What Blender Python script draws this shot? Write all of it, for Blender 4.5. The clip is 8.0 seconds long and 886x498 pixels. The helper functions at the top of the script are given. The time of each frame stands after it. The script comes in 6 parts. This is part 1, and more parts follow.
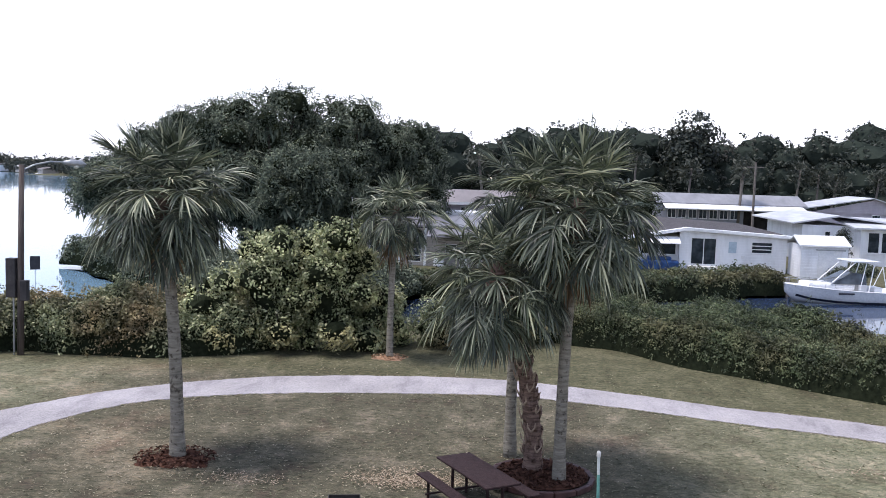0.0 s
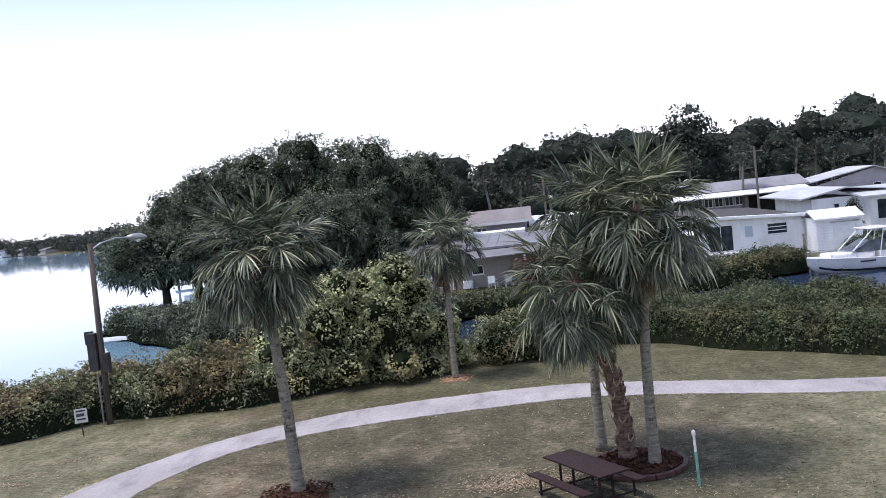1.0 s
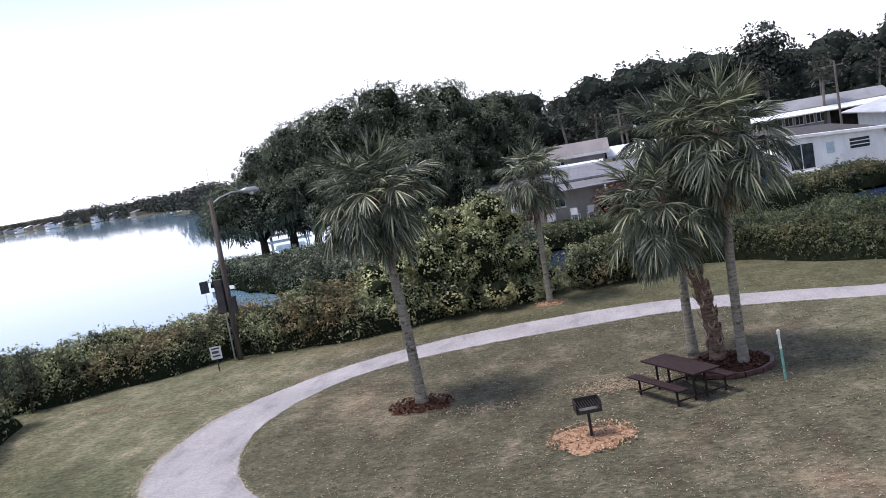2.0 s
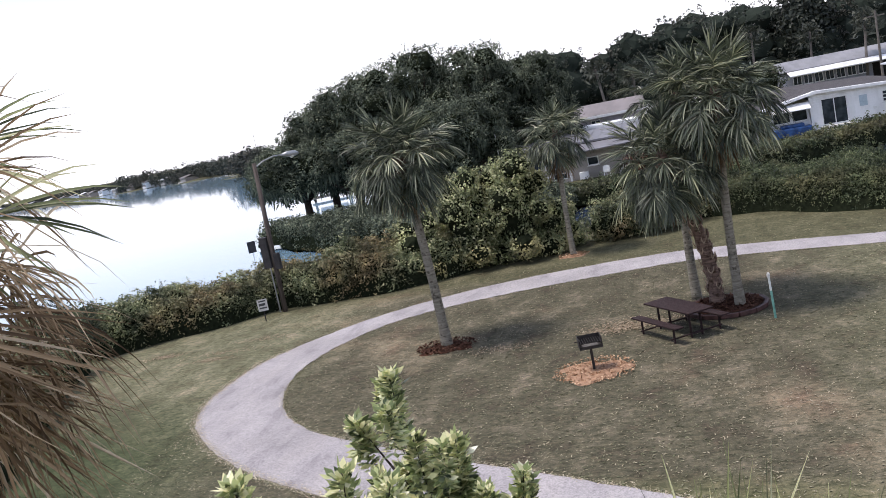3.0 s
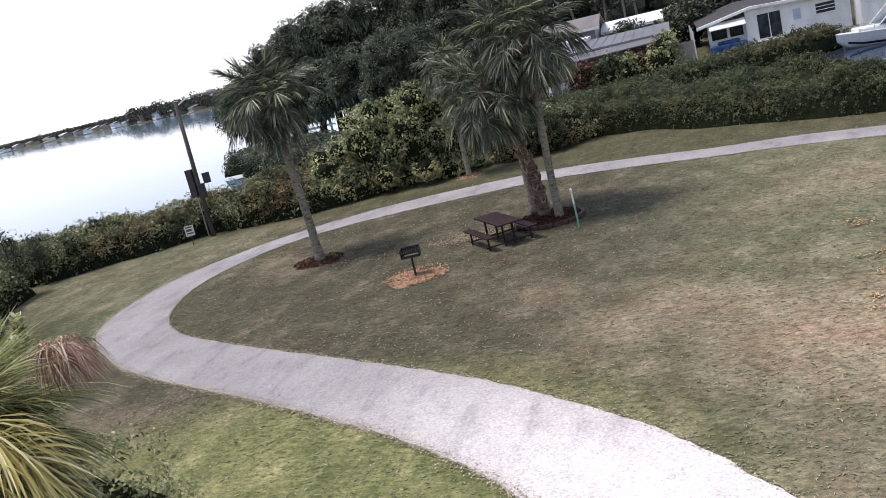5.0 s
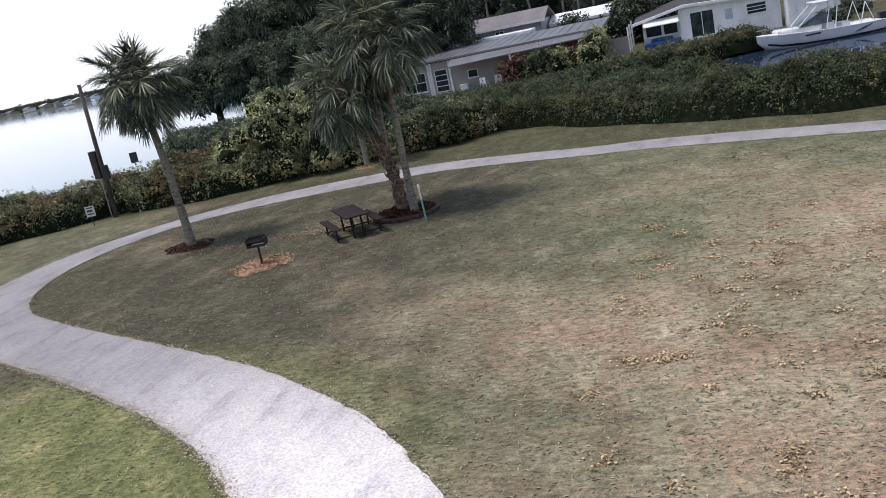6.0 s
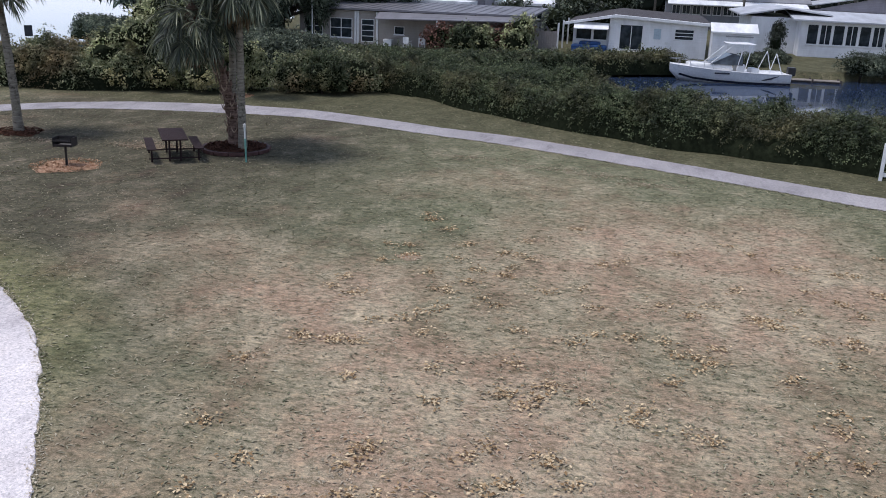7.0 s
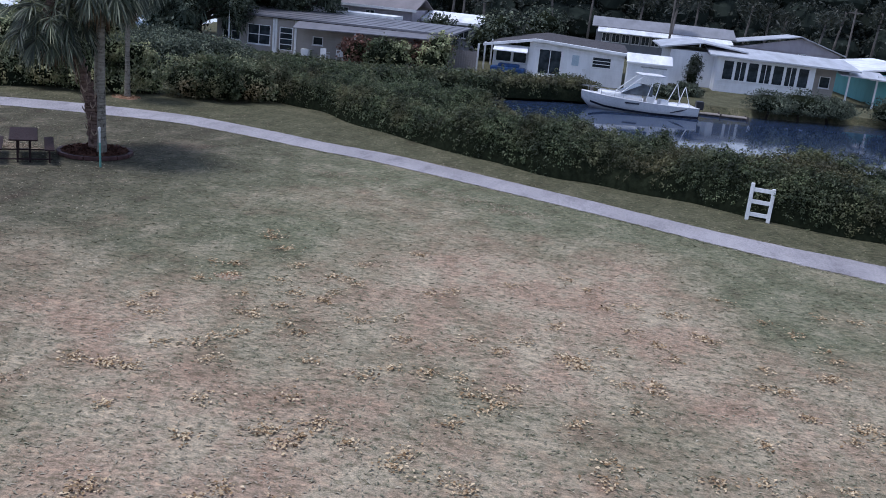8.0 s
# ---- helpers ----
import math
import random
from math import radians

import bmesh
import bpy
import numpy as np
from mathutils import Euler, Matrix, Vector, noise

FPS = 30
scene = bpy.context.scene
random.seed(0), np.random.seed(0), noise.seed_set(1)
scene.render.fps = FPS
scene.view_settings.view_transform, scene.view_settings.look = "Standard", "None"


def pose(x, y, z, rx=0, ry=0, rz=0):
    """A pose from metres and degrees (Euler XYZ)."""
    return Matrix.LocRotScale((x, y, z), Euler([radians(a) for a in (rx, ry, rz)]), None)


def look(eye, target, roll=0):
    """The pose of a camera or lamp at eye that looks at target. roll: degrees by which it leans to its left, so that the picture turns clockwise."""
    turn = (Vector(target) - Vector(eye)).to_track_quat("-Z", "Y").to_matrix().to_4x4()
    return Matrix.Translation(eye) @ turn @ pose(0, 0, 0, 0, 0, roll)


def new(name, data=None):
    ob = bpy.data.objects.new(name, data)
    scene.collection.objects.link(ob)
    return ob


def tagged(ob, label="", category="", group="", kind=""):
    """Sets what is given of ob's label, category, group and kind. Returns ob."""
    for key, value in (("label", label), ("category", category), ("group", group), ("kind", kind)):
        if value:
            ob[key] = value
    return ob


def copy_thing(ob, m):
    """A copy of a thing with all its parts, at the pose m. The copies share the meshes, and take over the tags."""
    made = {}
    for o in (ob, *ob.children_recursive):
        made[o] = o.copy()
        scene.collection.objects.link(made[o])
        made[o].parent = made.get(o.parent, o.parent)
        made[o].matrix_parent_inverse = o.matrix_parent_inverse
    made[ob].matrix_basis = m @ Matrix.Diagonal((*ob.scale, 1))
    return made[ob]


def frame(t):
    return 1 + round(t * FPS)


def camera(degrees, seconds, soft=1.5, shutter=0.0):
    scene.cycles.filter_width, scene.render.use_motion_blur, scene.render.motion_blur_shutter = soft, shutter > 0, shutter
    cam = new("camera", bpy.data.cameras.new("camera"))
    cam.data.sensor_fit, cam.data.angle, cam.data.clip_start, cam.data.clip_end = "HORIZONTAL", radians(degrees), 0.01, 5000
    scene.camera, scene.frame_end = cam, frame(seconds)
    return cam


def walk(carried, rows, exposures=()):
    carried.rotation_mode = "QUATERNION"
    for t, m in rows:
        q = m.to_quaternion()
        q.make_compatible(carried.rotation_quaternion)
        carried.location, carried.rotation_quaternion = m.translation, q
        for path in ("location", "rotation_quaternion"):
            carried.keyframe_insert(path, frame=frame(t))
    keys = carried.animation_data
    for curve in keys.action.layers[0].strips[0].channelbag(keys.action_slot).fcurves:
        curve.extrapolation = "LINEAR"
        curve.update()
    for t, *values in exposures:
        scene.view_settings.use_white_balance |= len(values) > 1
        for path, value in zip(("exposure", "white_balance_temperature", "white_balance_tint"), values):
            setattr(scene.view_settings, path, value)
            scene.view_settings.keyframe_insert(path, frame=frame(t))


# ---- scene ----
cam = camera(52.4, 8.0, 0.55)
PATH = [
    (0, (0.221, -0.902, 6.808), (0.024, 1.081, 6.632), 1.7),
    (0.5, (-0.754, -1.648, 7.04), (-0.939, 0.335, 6.859), -0.0),
    (1, (-1.364, -2.799, 6.969), (-1.562, -0.812, 6.849), -6.2),
    (1.5, (-1.781, -3.982, 6.987), (-2.001, -2.001, 6.825), -7.4),
    (2, (-1.708, -5.294, 7.04), (-2.088, -3.344, 6.814), -10.2),
    (2.2, (-1.568, -5.78, 7.049), (-1.998, -3.843, 6.802), -10.8),
    (3.3, (0.095, -8.023, 7.021), (-0.42, -6.121, 6.678), -12.2),
    (3.5, (0.593, -8.355, 7.036), (0.065, -6.466, 6.648), -13.3),
    (4, (2.054, -9.257, 6.869), (1.488, -7.384, 6.457), -13.4),
    (4.5, (3.637, -9.825, 6.735), (3.075, -7.959, 6.288), -13.4),
    (4.7, (4.4, -9.979, 6.694), (3.834, -8.111, 6.258), -14.2),
    (5.8, (9.007, -10.392, 6.331), (8.442, -8.544, 5.816), -12.2),
    (6, (10.011, -10.075, 6.216), (9.469, -8.215, 5.723), -12.0),
    (6.5, (11.955, -9.982, 6.128), (11.516, -8.113, 5.566), -1.4),
    (6.6, (12.319, -9.834, 6.126), (11.888, -7.967, 5.551), 0.5),
    (7, (13.96, -9.386, 6.19), (13.563, -7.518, 5.594), 2.2),
    (7.5, (15.336, -8.823, 6.232), (15.046, -6.945, 5.609), 4.5),
    (8, (16.272, -8.186, 6.375), (15.999, -6.284, 5.818), 6.0),
]
walk(cam, [(t, look(eye, target, roll)) for t, eye, target, roll in PATH], [(0, 0.68, 6050, 17), (2.2, 0.52, 6200, 17), (3.3, 0.52, 6400, 16), (5, 0.32, 6400, 15), (6.5, 0.03, 6100, 13), (7.2, 0.0, 5850, 16), (8, -0.04, 5400, 17)])

# ---- light ----
SUN_DIR = Vector((-0.32, -0.11, 0.94)).normalized()
world = bpy.data.worlds.new("World")
scene.world = world
world.use_nodes = True
wn = world.node_tree.nodes
wl = world.node_tree.links
wn.clear()
w_out = wn.new("ShaderNodeOutputWorld")
w_bg = wn.new("ShaderNodeBackground")
w_sky = wn.new("ShaderNodeTexSky")
w_sky.sky_type = 'NISHITA'
w_sky.sun_disc = False
w_sky.sun_elevation = math.asin(SUN_DIR.z)
w_sky.sun_rotation = math.atan2(SUN_DIR.x, SUN_DIR.y)
w_sky.dust_density = 1.0
w_sky.ozone_density = 1.2
w_mix = wn.new("ShaderNodeMix")
w_mix.data_type = 'RGBA'
w_geo = wn.new("ShaderNodeTexCoord")
w_sep = wn.new("ShaderNodeSeparateXYZ")
w_rng = wn.new("ShaderNodeMapRange")
w_rng.inputs[1].default_value, w_rng.inputs[2].default_value = 0.03, 0.25
w_rng.inputs[3].default_value, w_rng.inputs[4].default_value = 0.95, 0.22
wl.new(w_geo.outputs["Generated"], w_sep.inputs[0])
wl.new(w_sep.outputs["Z"], w_rng.inputs[0])
wl.new(w_rng.outputs[0], w_mix.inputs["Factor"])
wl.new(w_sky.outputs[0], w_mix.inputs["A"])
w_mix.inputs["B"].default_value = (9.2, 9.3, 9.6, 1)      # thin bright cloud veil
wl.new(w_mix.outputs["Result"], w_bg.inputs["Color"])
w_bg.inputs["Strength"].default_value = 0.122
wl.new(w_bg.outputs[0], w_out.inputs[0])

sun_data = bpy.data.lights.new("sun", 'SUN')
sun_data.energy = 2.9
sun_data.angle = radians(15)
sun_data.color = (1.0, 0.94, 0.84)
sun = new("sun", sun_data)
sun.matrix_world = look(SUN_DIR * 60, (0, 0, 0))

# ---- materials ----
MATS = {}


def nodes_of(name, rough=0.8, metal=0.0, spec=0.3):
    m = bpy.data.materials.new(name)
    m.use_nodes = True
    n, l = m.node_tree.nodes, m.node_tree.links
    b = n["Principled BSDF"]
    b.inputs["Roughness"].default_value = rough
    b.inputs["Metallic"].default_value = metal
    b.inputs["Specular IOR Level"].default_value = spec
    MATS[name] = m
    return m, n, l, b


def rgba(c):
    return (c[0], c[1], c[2], 1.0)


def noise_node(n, l, scale, detail=4.0, rough=0.6, coord="Object", stretch=None):
    tc = n.new("ShaderNodeTexCoord")
    t = n.new("ShaderNodeTexNoise")
    t.inputs["Scale"].default_value = scale
    t.inputs["Detail"].default_value = detail
    t.inputs["Roughness"].default_value = rough
    src = tc.outputs[coord]
    if stretch:
        mp = n.new("ShaderNodeMapping")
        mp.inputs["Scale"].default_value = stretch
        l.new(src, mp.inputs[0])
        src = mp.outputs[0]
    l.new(src, t.inputs["Vector"])
    return t


def ramp(n, l, src, stops):
    r = n.new("ShaderNodeValToRGB")
    e = r.color_ramp.elements
    while len(e) < len(stops):
        e.new(0.5)
    for i, (p, c) in enumerate(stops):
        e[i].position, e[i].color = p, rgba(c)
    l.new(src, r.inputs[0])
    return r.outputs[0]


def mix_col(n, l, fac, a, b, mode='MIX'):
    m = n.new("ShaderNodeMix")
    m.data_type, m.blend_type = 'RGBA', mode
    for sock, v in (("Factor", fac), ("A", a), ("B", b)):
        if isinstance(v, (tuple, list)):
            m.inputs[sock].default_value = rgba(v)
        elif isinstance(v, (int, float)):
            m.inputs[sock].default_value = v
        else:
            l.new(v, m.inputs[sock])
    return m.outputs["Result"]


def bump(n, l, b, src, strength, dist=0.02):
    bp = n.new("ShaderNodeBump")
    bp.inputs["Strength"].default_value = strength
    bp.inputs["Distance"].default_value = dist
    l.new(src, bp.inputs["Height"])
    l.new(bp.outputs[0], b.inputs["Normal"])


def plain(name, c1, c2, rough=0.6, metal=0.0, scale=6.0, spec=0.3, bump_s=0.15, stretch=None):
    """A surface of two close tones with grain and a little wear."""
    m, n, l, b = nodes_of(name, rough, metal, spec)
    t1 = noise_node(n, l, scale, 5, stretch=stretch)
    t2 = noise_node(n, l, scale * 9, 3, stretch=stretch)
    col = ramp(n, l, t1.outputs[0], [(0.35, c1), (0.65, c2)])
    fine = ramp(n, l, t2.outputs[0], [(0.3, (0.82, 0.82, 0.82)), (0.7, (1.0, 1.0, 1.0))])
    l.new(mix_col(n, l, 1.0, col, fine, 'MULTIPLY'), b.inputs["Base Color"])
    bump(n, l, b, t2.outputs[0], bump_s, 0.01)
    return m


def leafy(name, stops, rough=0.55, patch=None, patch_scale=0.35, trans=0.22, spec=0.25, clump=0.0, each=None):
    """Leaves: every leaf takes its own tone; patch: a second tone that comes in drifts."""
    m, n, l, b = nodes_of(name, rough, 0.0, spec)
    g = n.new("ShaderNodeNewGeometry")
    col = ramp(n, l, g.outputs["Random Per Island"], stops)
    if patch:
        t = noise_node(n, l, patch_scale, 3)
        f = ramp(n, l, t.outputs[0], [(0.48, (0, 0, 0)), (0.64, (0.8, 0.8, 0.8))])
        col = mix_col(n, l, f, col, patch)
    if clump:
        # broad noise: shaded gaps and lit bunches painted into the leaf colour
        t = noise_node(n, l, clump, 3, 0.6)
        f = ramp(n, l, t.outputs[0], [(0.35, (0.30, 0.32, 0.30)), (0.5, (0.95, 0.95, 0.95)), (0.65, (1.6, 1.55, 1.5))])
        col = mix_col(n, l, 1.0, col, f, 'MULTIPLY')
    if each:
        # whole leaves differ from one another
        oi = n.new("ShaderNodeObjectInfo")
        f = ramp(n, l, oi.outputs["Random"], [(0.0, each[0]), (0.5, (1, 1, 1)), (1.0, each[1])])
        col = mix_col(n, l, 1.0, col, f, 'MULTIPLY')
    l.new(col, b.inputs["Base Color"])
    if trans:
        tr = n.new("ShaderNodeBsdfTranslucent")
        l.new(col, tr.inputs["Color"])
        ms = n.new("ShaderNodeMixShader")
        ms.inputs[0].default_value = trans
        out = n["Material Output"]
        l.new(b.outputs[0], ms.inputs[1])
        l.new(tr.outputs[0], ms.inputs[2])
        l.new(ms.outputs[0], out.inputs["Surface"])
    return m


def lawn_material():
    m, n, l, b = nodes_of("lawn", 0.95, 0, 0.05)
    big = noise_node(n, l, 0.13, 5, 0.6)
    mid = noise_node(n, l, 0.9, 6, 0.7, stretch=(1.0, 0.65, 1))
    fine = noise_node(n, l, 9.0, 8, 0.85, stretch=(0.8, 1.2, 1))
    tiny = noise_node(n, l, 38.0, 4, 0.8)
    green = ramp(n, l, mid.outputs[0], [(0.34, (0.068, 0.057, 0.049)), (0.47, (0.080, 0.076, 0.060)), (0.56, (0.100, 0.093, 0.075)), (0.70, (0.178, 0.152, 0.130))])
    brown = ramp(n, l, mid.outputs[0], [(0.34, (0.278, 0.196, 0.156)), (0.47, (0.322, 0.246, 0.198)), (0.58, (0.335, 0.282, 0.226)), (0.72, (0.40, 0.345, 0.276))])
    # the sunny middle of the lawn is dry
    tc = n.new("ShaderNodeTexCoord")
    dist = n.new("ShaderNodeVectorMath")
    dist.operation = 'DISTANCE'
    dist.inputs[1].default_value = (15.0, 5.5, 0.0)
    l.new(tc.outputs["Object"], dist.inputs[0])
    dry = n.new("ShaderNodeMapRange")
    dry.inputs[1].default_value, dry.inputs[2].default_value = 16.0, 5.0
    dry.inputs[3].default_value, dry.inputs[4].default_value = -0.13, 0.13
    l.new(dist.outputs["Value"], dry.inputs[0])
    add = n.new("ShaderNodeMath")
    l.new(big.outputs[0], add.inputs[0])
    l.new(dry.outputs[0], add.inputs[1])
    # paler green towards high x, and again near the west shore
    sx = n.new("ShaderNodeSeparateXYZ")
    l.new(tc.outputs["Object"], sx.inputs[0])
    east_f = n.new("ShaderNodeMapRange")
    east_f.inputs[1].default_value, east_f.inputs[2].default_value = 1.5, 9.0
    l.new(sx.outputs["X"], east_f.inputs[0])
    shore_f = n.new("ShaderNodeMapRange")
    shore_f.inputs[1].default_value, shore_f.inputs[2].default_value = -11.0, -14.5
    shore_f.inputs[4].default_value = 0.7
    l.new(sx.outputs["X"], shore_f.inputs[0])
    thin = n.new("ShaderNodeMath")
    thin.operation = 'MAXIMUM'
    l.new(east_f.outputs[0], thin.inputs[0])
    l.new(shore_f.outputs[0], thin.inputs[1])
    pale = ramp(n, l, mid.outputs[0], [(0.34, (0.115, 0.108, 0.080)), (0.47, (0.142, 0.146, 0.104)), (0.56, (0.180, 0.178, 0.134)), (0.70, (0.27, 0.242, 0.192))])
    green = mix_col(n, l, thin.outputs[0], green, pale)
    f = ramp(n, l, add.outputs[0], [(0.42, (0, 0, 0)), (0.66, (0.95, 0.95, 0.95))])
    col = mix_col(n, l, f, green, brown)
    # fresh grass by the path's outer edge
    wet = n.new("ShaderNodeVectorMath")
    wet.operation = 'DISTANCE'
    wet.inputs[1].default_value = (-2.0, -0.8, 0.0)
    l.new(tc.outputs["Object"], wet.inputs[0])
    wr = n.new("ShaderNodeMapRange")
    wr.inputs[1].default_value, wr.inputs[2].default_value = 9.0, 6.0
    l.new(wet.outputs["Value"], wr.inputs[0])
    fresh = ramp(n, l, mid.outputs[0], [(0.36, (0.118, 0.132, 0.064)), (0.52, (0.185, 0.195, 0.102)), (0.66, (0.30, 0.285, 0.165))])
    col = mix_col(n, l, wr.outputs[0], col, fresh)
    # the mown strip between the path and the canal hedge stays green
    lean = n.new("ShaderNodeMath")
    lean.operation = 'MULTIPLY_ADD'
    lean.inputs[1].default_value = 0.42
    l.new(sx.outputs["X"], lean.inputs[0])
    l.new(sx.outputs["Y"], lean.inputs[2])
    strip_f = n.new("ShaderNodeMapRange")
    strip_f.inputs[1].default_value, strip_f.inputs[2].default_value = 27.2, 28.4
    strip_f.inputs[4].default_value = 0.95
    l.new(lean.outputs[0], strip_f.inputs[0])
    back_f = n.new("ShaderNodeMapRange")
    back_f.inputs[1].default_value, back_f.inputs[2].default_value = 26.6, 28.2
    back_f.inputs[4].default_value = 0.9
    l.new(sx.outputs["Y"], back_f.inputs[0])
    beyond = n.new("ShaderNodeMath")
    beyond.operation = 'MAXIMUM'
    l.new(strip_f.outputs[0], beyond.inputs[0])
    l.new(back_f.outputs[0], beyond.inputs[1])
    mown = ramp(n, l, mid.outputs[0], [(0.34, (0.072, 0.068, 0.048)), (0.5, (0.088, 0.088, 0.060)), (0.66, (0.125, 0.118, 0.085))])
    col = mix_col(n, l, beyond.outputs[0], col, mown)
    # dark green grass beside the west thicket, whose shade is painted into the colour
    thicket_shade = n.new("ShaderNodeVectorMath")
    thicket_shade.operation = 'DISTANCE'
    thicket_shade.inputs[1].default_value = (-19.0, 9.5, 0.0)
    l.new(tc.outputs["Object"], thicket_shade.inputs[0])
    thicket_shade_f = n.new("ShaderNodeMapRange")
    thicket_shade_f.inputs[1].default_value, thicket_shade_f.inputs[2].default_value = 8.5, 4.5
    l.new(thicket_shade.outputs["Value"], thicket_shade_f.inputs[0])
    dark = ramp(n, l, mid.outputs[0], [(0.34, (0.040, 0.048, 0.030)), (0.5, (0.055, 0.068, 0.042)), (0.66, (0.082, 0.094, 0.060))])
    col = mix_col(n, l, thicket_shade_f.outputs[0], col, dark)
    # dark specks at three scales: shade between grass tufts painted into the colour
    speck = ramp(n, l, fine.outputs[0], [(0.37, (0.56, 0.59, 0.52)), (0.5, (0.98, 0.98, 0.94)), (0.63, (1.38, 1.32, 1.20))])
    col = mix_col(n, l, 1.0, col, speck, 'MULTIPLY')
    sp2 = ramp(n, l, tiny.outputs[0], [(0.38, (0.72, 0.74, 0.70)), (0.62, (1.26, 1.23, 1.18))])
    col = mix_col(n, l, 1.0, col, sp2, 'MULTIPLY')
    tuft = noise_node(n, l, 4.4, 7, 0.8, stretch=(0.8, 1.3, 1))
    sp3 = ramp(n, l, tuft.outputs[0], [(0.38, (0.56, 0.59, 0.52)), (0.49, (0.98, 0.98, 0.96)), (0.62, (1.30, 1.24, 1.15))])
    col = mix_col(n, l, 1.0, col, sp3, 'MULTIPLY')
    l.new(col, b.inputs["Base Color"])
    bump(n, l, b, fine.outputs[0], 0.5, 0.04)
    return m


def path_material():
    m, n, l, b = nodes_of("concrete_path", 0.9, 0, 0.15)
    big = noise_node(n, l, 0.35, 4, 0.6)
    fine = noise_node(n, l, 22.0, 6, 0.85)
    tc = n.new("ShaderNodeTexCoord")
    dist = n.new("ShaderNodeVectorMath")
    dist.operation = 'DISTANCE'
    dist.inputs[1].default_value = (8.0, -2.0, 0.0)
    l.new(tc.outputs["Object"], dist.inputs[0])
    # stronger sunlight on the near stretch is put into the path's colour
    sunlit = n.new("ShaderNodeMapRange")
    sunlit.inputs[1].default_value, sunlit.inputs[2].default_value = 14.0, 5.0
    l.new(dist.outputs["Value"], sunlit.inputs[0])
    grey = ramp(n, l, big.outputs[0], [(0.35, (0.26, 0.248, 0.254)), (0.65, (0.34, 0.325, 0.332))])
    pale = ramp(n, l, big.outputs[0], [(0.35, (0.62, 0.58, 0.575)), (0.65, (0.76, 0.725, 0.715))])
    col = mix_col(n, l, sunlit.outputs[0], grey, pale)
    sp = ramp(n, l, fine.outputs[0], [(0.36, (0.56, 0.56, 0.56)), (0.5, (1, 1, 1)), (0.64, (1.28, 1.27, 1.26))])
    col = mix_col(n, l, 1.0, col, sp, 'MULTIPLY')
    streak = noise_node(n, l, 0.8, 5, 0.7, stretch=(1.6, 0.5, 1))
    wear = ramp(n, l, streak.outputs[0], [(0.36, (0.78, 0.76, 0.78)), (0.47, (0.97, 0.96, 0.97)), (0.62, (1.05, 1.03, 1.02))])
    l.new(mix_col(n, l, 1.0, col, wear, 'MULTIPLY'), b.inputs["Base Color"])
    bump(n, l, b, fine.outputs[0], 0.4, 0.01)
    return m


def water_material():
    m, n, l, b = nodes_of("water_surface", 0.05, 0, 0.5)
    # pale shallow bay, dark deep canal; blue sky reflection is put into both colours
    tc = n.new("ShaderNodeTexCoord")
    sx = n.new("ShaderNodeSeparateXYZ")
    l.new(tc.outputs["Object"], sx.inputs[0])
    deep = n.new("ShaderNodeMapRange")
    deep.inputs[1].default_value, deep.inputs[2].default_value = -16.0, -8.0
    l.new(sx.outputs["X"], deep.inputs[0])
    l.new(mix_col(n, l, deep.outputs[0], (0.15, 0.25, 0.34), (0.022, 0.036, 0.072)), b.inputs["Base Color"])
    b.inputs["IOR"].default_value = 1.33
    t = noise_node(n, l, 0.9, 4, 0.55, stretch=(1, 0.55, 1))
    bump(n, l, b, t.outputs[0], 0.10, 0.03)
    return m


def glass_material(name, tint=(0.02, 0.025, 0.03)):
    m, n, l, b = nodes_of(name, 0.08, 0, 0.6)
    t = noise_node(n, l, 1.3, 2)
    col = ramp(n, l, t.outputs[0], [(0.4, tint), (0.65, tuple(2.6 * c for c in tint))])
    l.new(col, b.inputs["Base Color"])
    return m


def palm_trunk_material(name, c1, c2):
    m, n, l, b = nodes_of(name, 0.9, 0, 0.1)
    rings = noise_node(n, l, 3.0, 4, 0.6, stretch=(1, 1, 7))
    spots = noise_node(n, l, 7.0, 4, 0.7)
    col = ramp(n, l, rings.outputs[0], [(0.35, c1), (0.65, c2)])
    dark = ramp(n, l, spots.outputs[0], [(0.36, (0.35, 0.33, 0.32)), (0.46, (1, 1, 1))])
    l.new(mix_col(n, l, 1.0, col, dark, 'MULTIPLY'), b.inputs["Base Color"])
    bump(n, l, b, rings.outputs[0], 0.7, 0.04)
    return m


def siding_material(name, c):
    """Painted lap siding: fine horizontal shadow lines and a little grime."""
    m, n, l, b = nodes_of(name, 0.55, 0, 0.3)
    tc = n.new("ShaderNodeTexCoord")
    w = n.new("ShaderNodeTexWave")
    w.bands_direction, w.wave_profile = 'Z', 'SAW'
    w.inputs["Scale"].default_value = 1.6
    l.new(tc.outputs["Object"], w.inputs["Vector"])
    t = noise_node(n, l, 1.2, 5, 0.65, stretch=(1, 1, 0.35))
    col = ramp(n, l, t.outputs[0], [(0.3, tuple(0.80 * v for v in c)), (0.6, c)])
    l.new(col, b.inputs["Base Color"])
    bump(n, l, b, w.outputs[0], 0.5, 0.02)
    return m


def metal_roof_material(name, c):
    m, n, l, b = nodes_of(name, 0.5, 0.0, 0.4)
    t = noise_node(n, l, 0.8, 5, 0.65, stretch=(1, 0.25, 1))
    col = ramp(n, l, t.outputs[0], [(0.3, tuple(0.62 * v for v in c)), (0.62, c)])
    l.new(col, b.inputs["Base Color"])
    return m


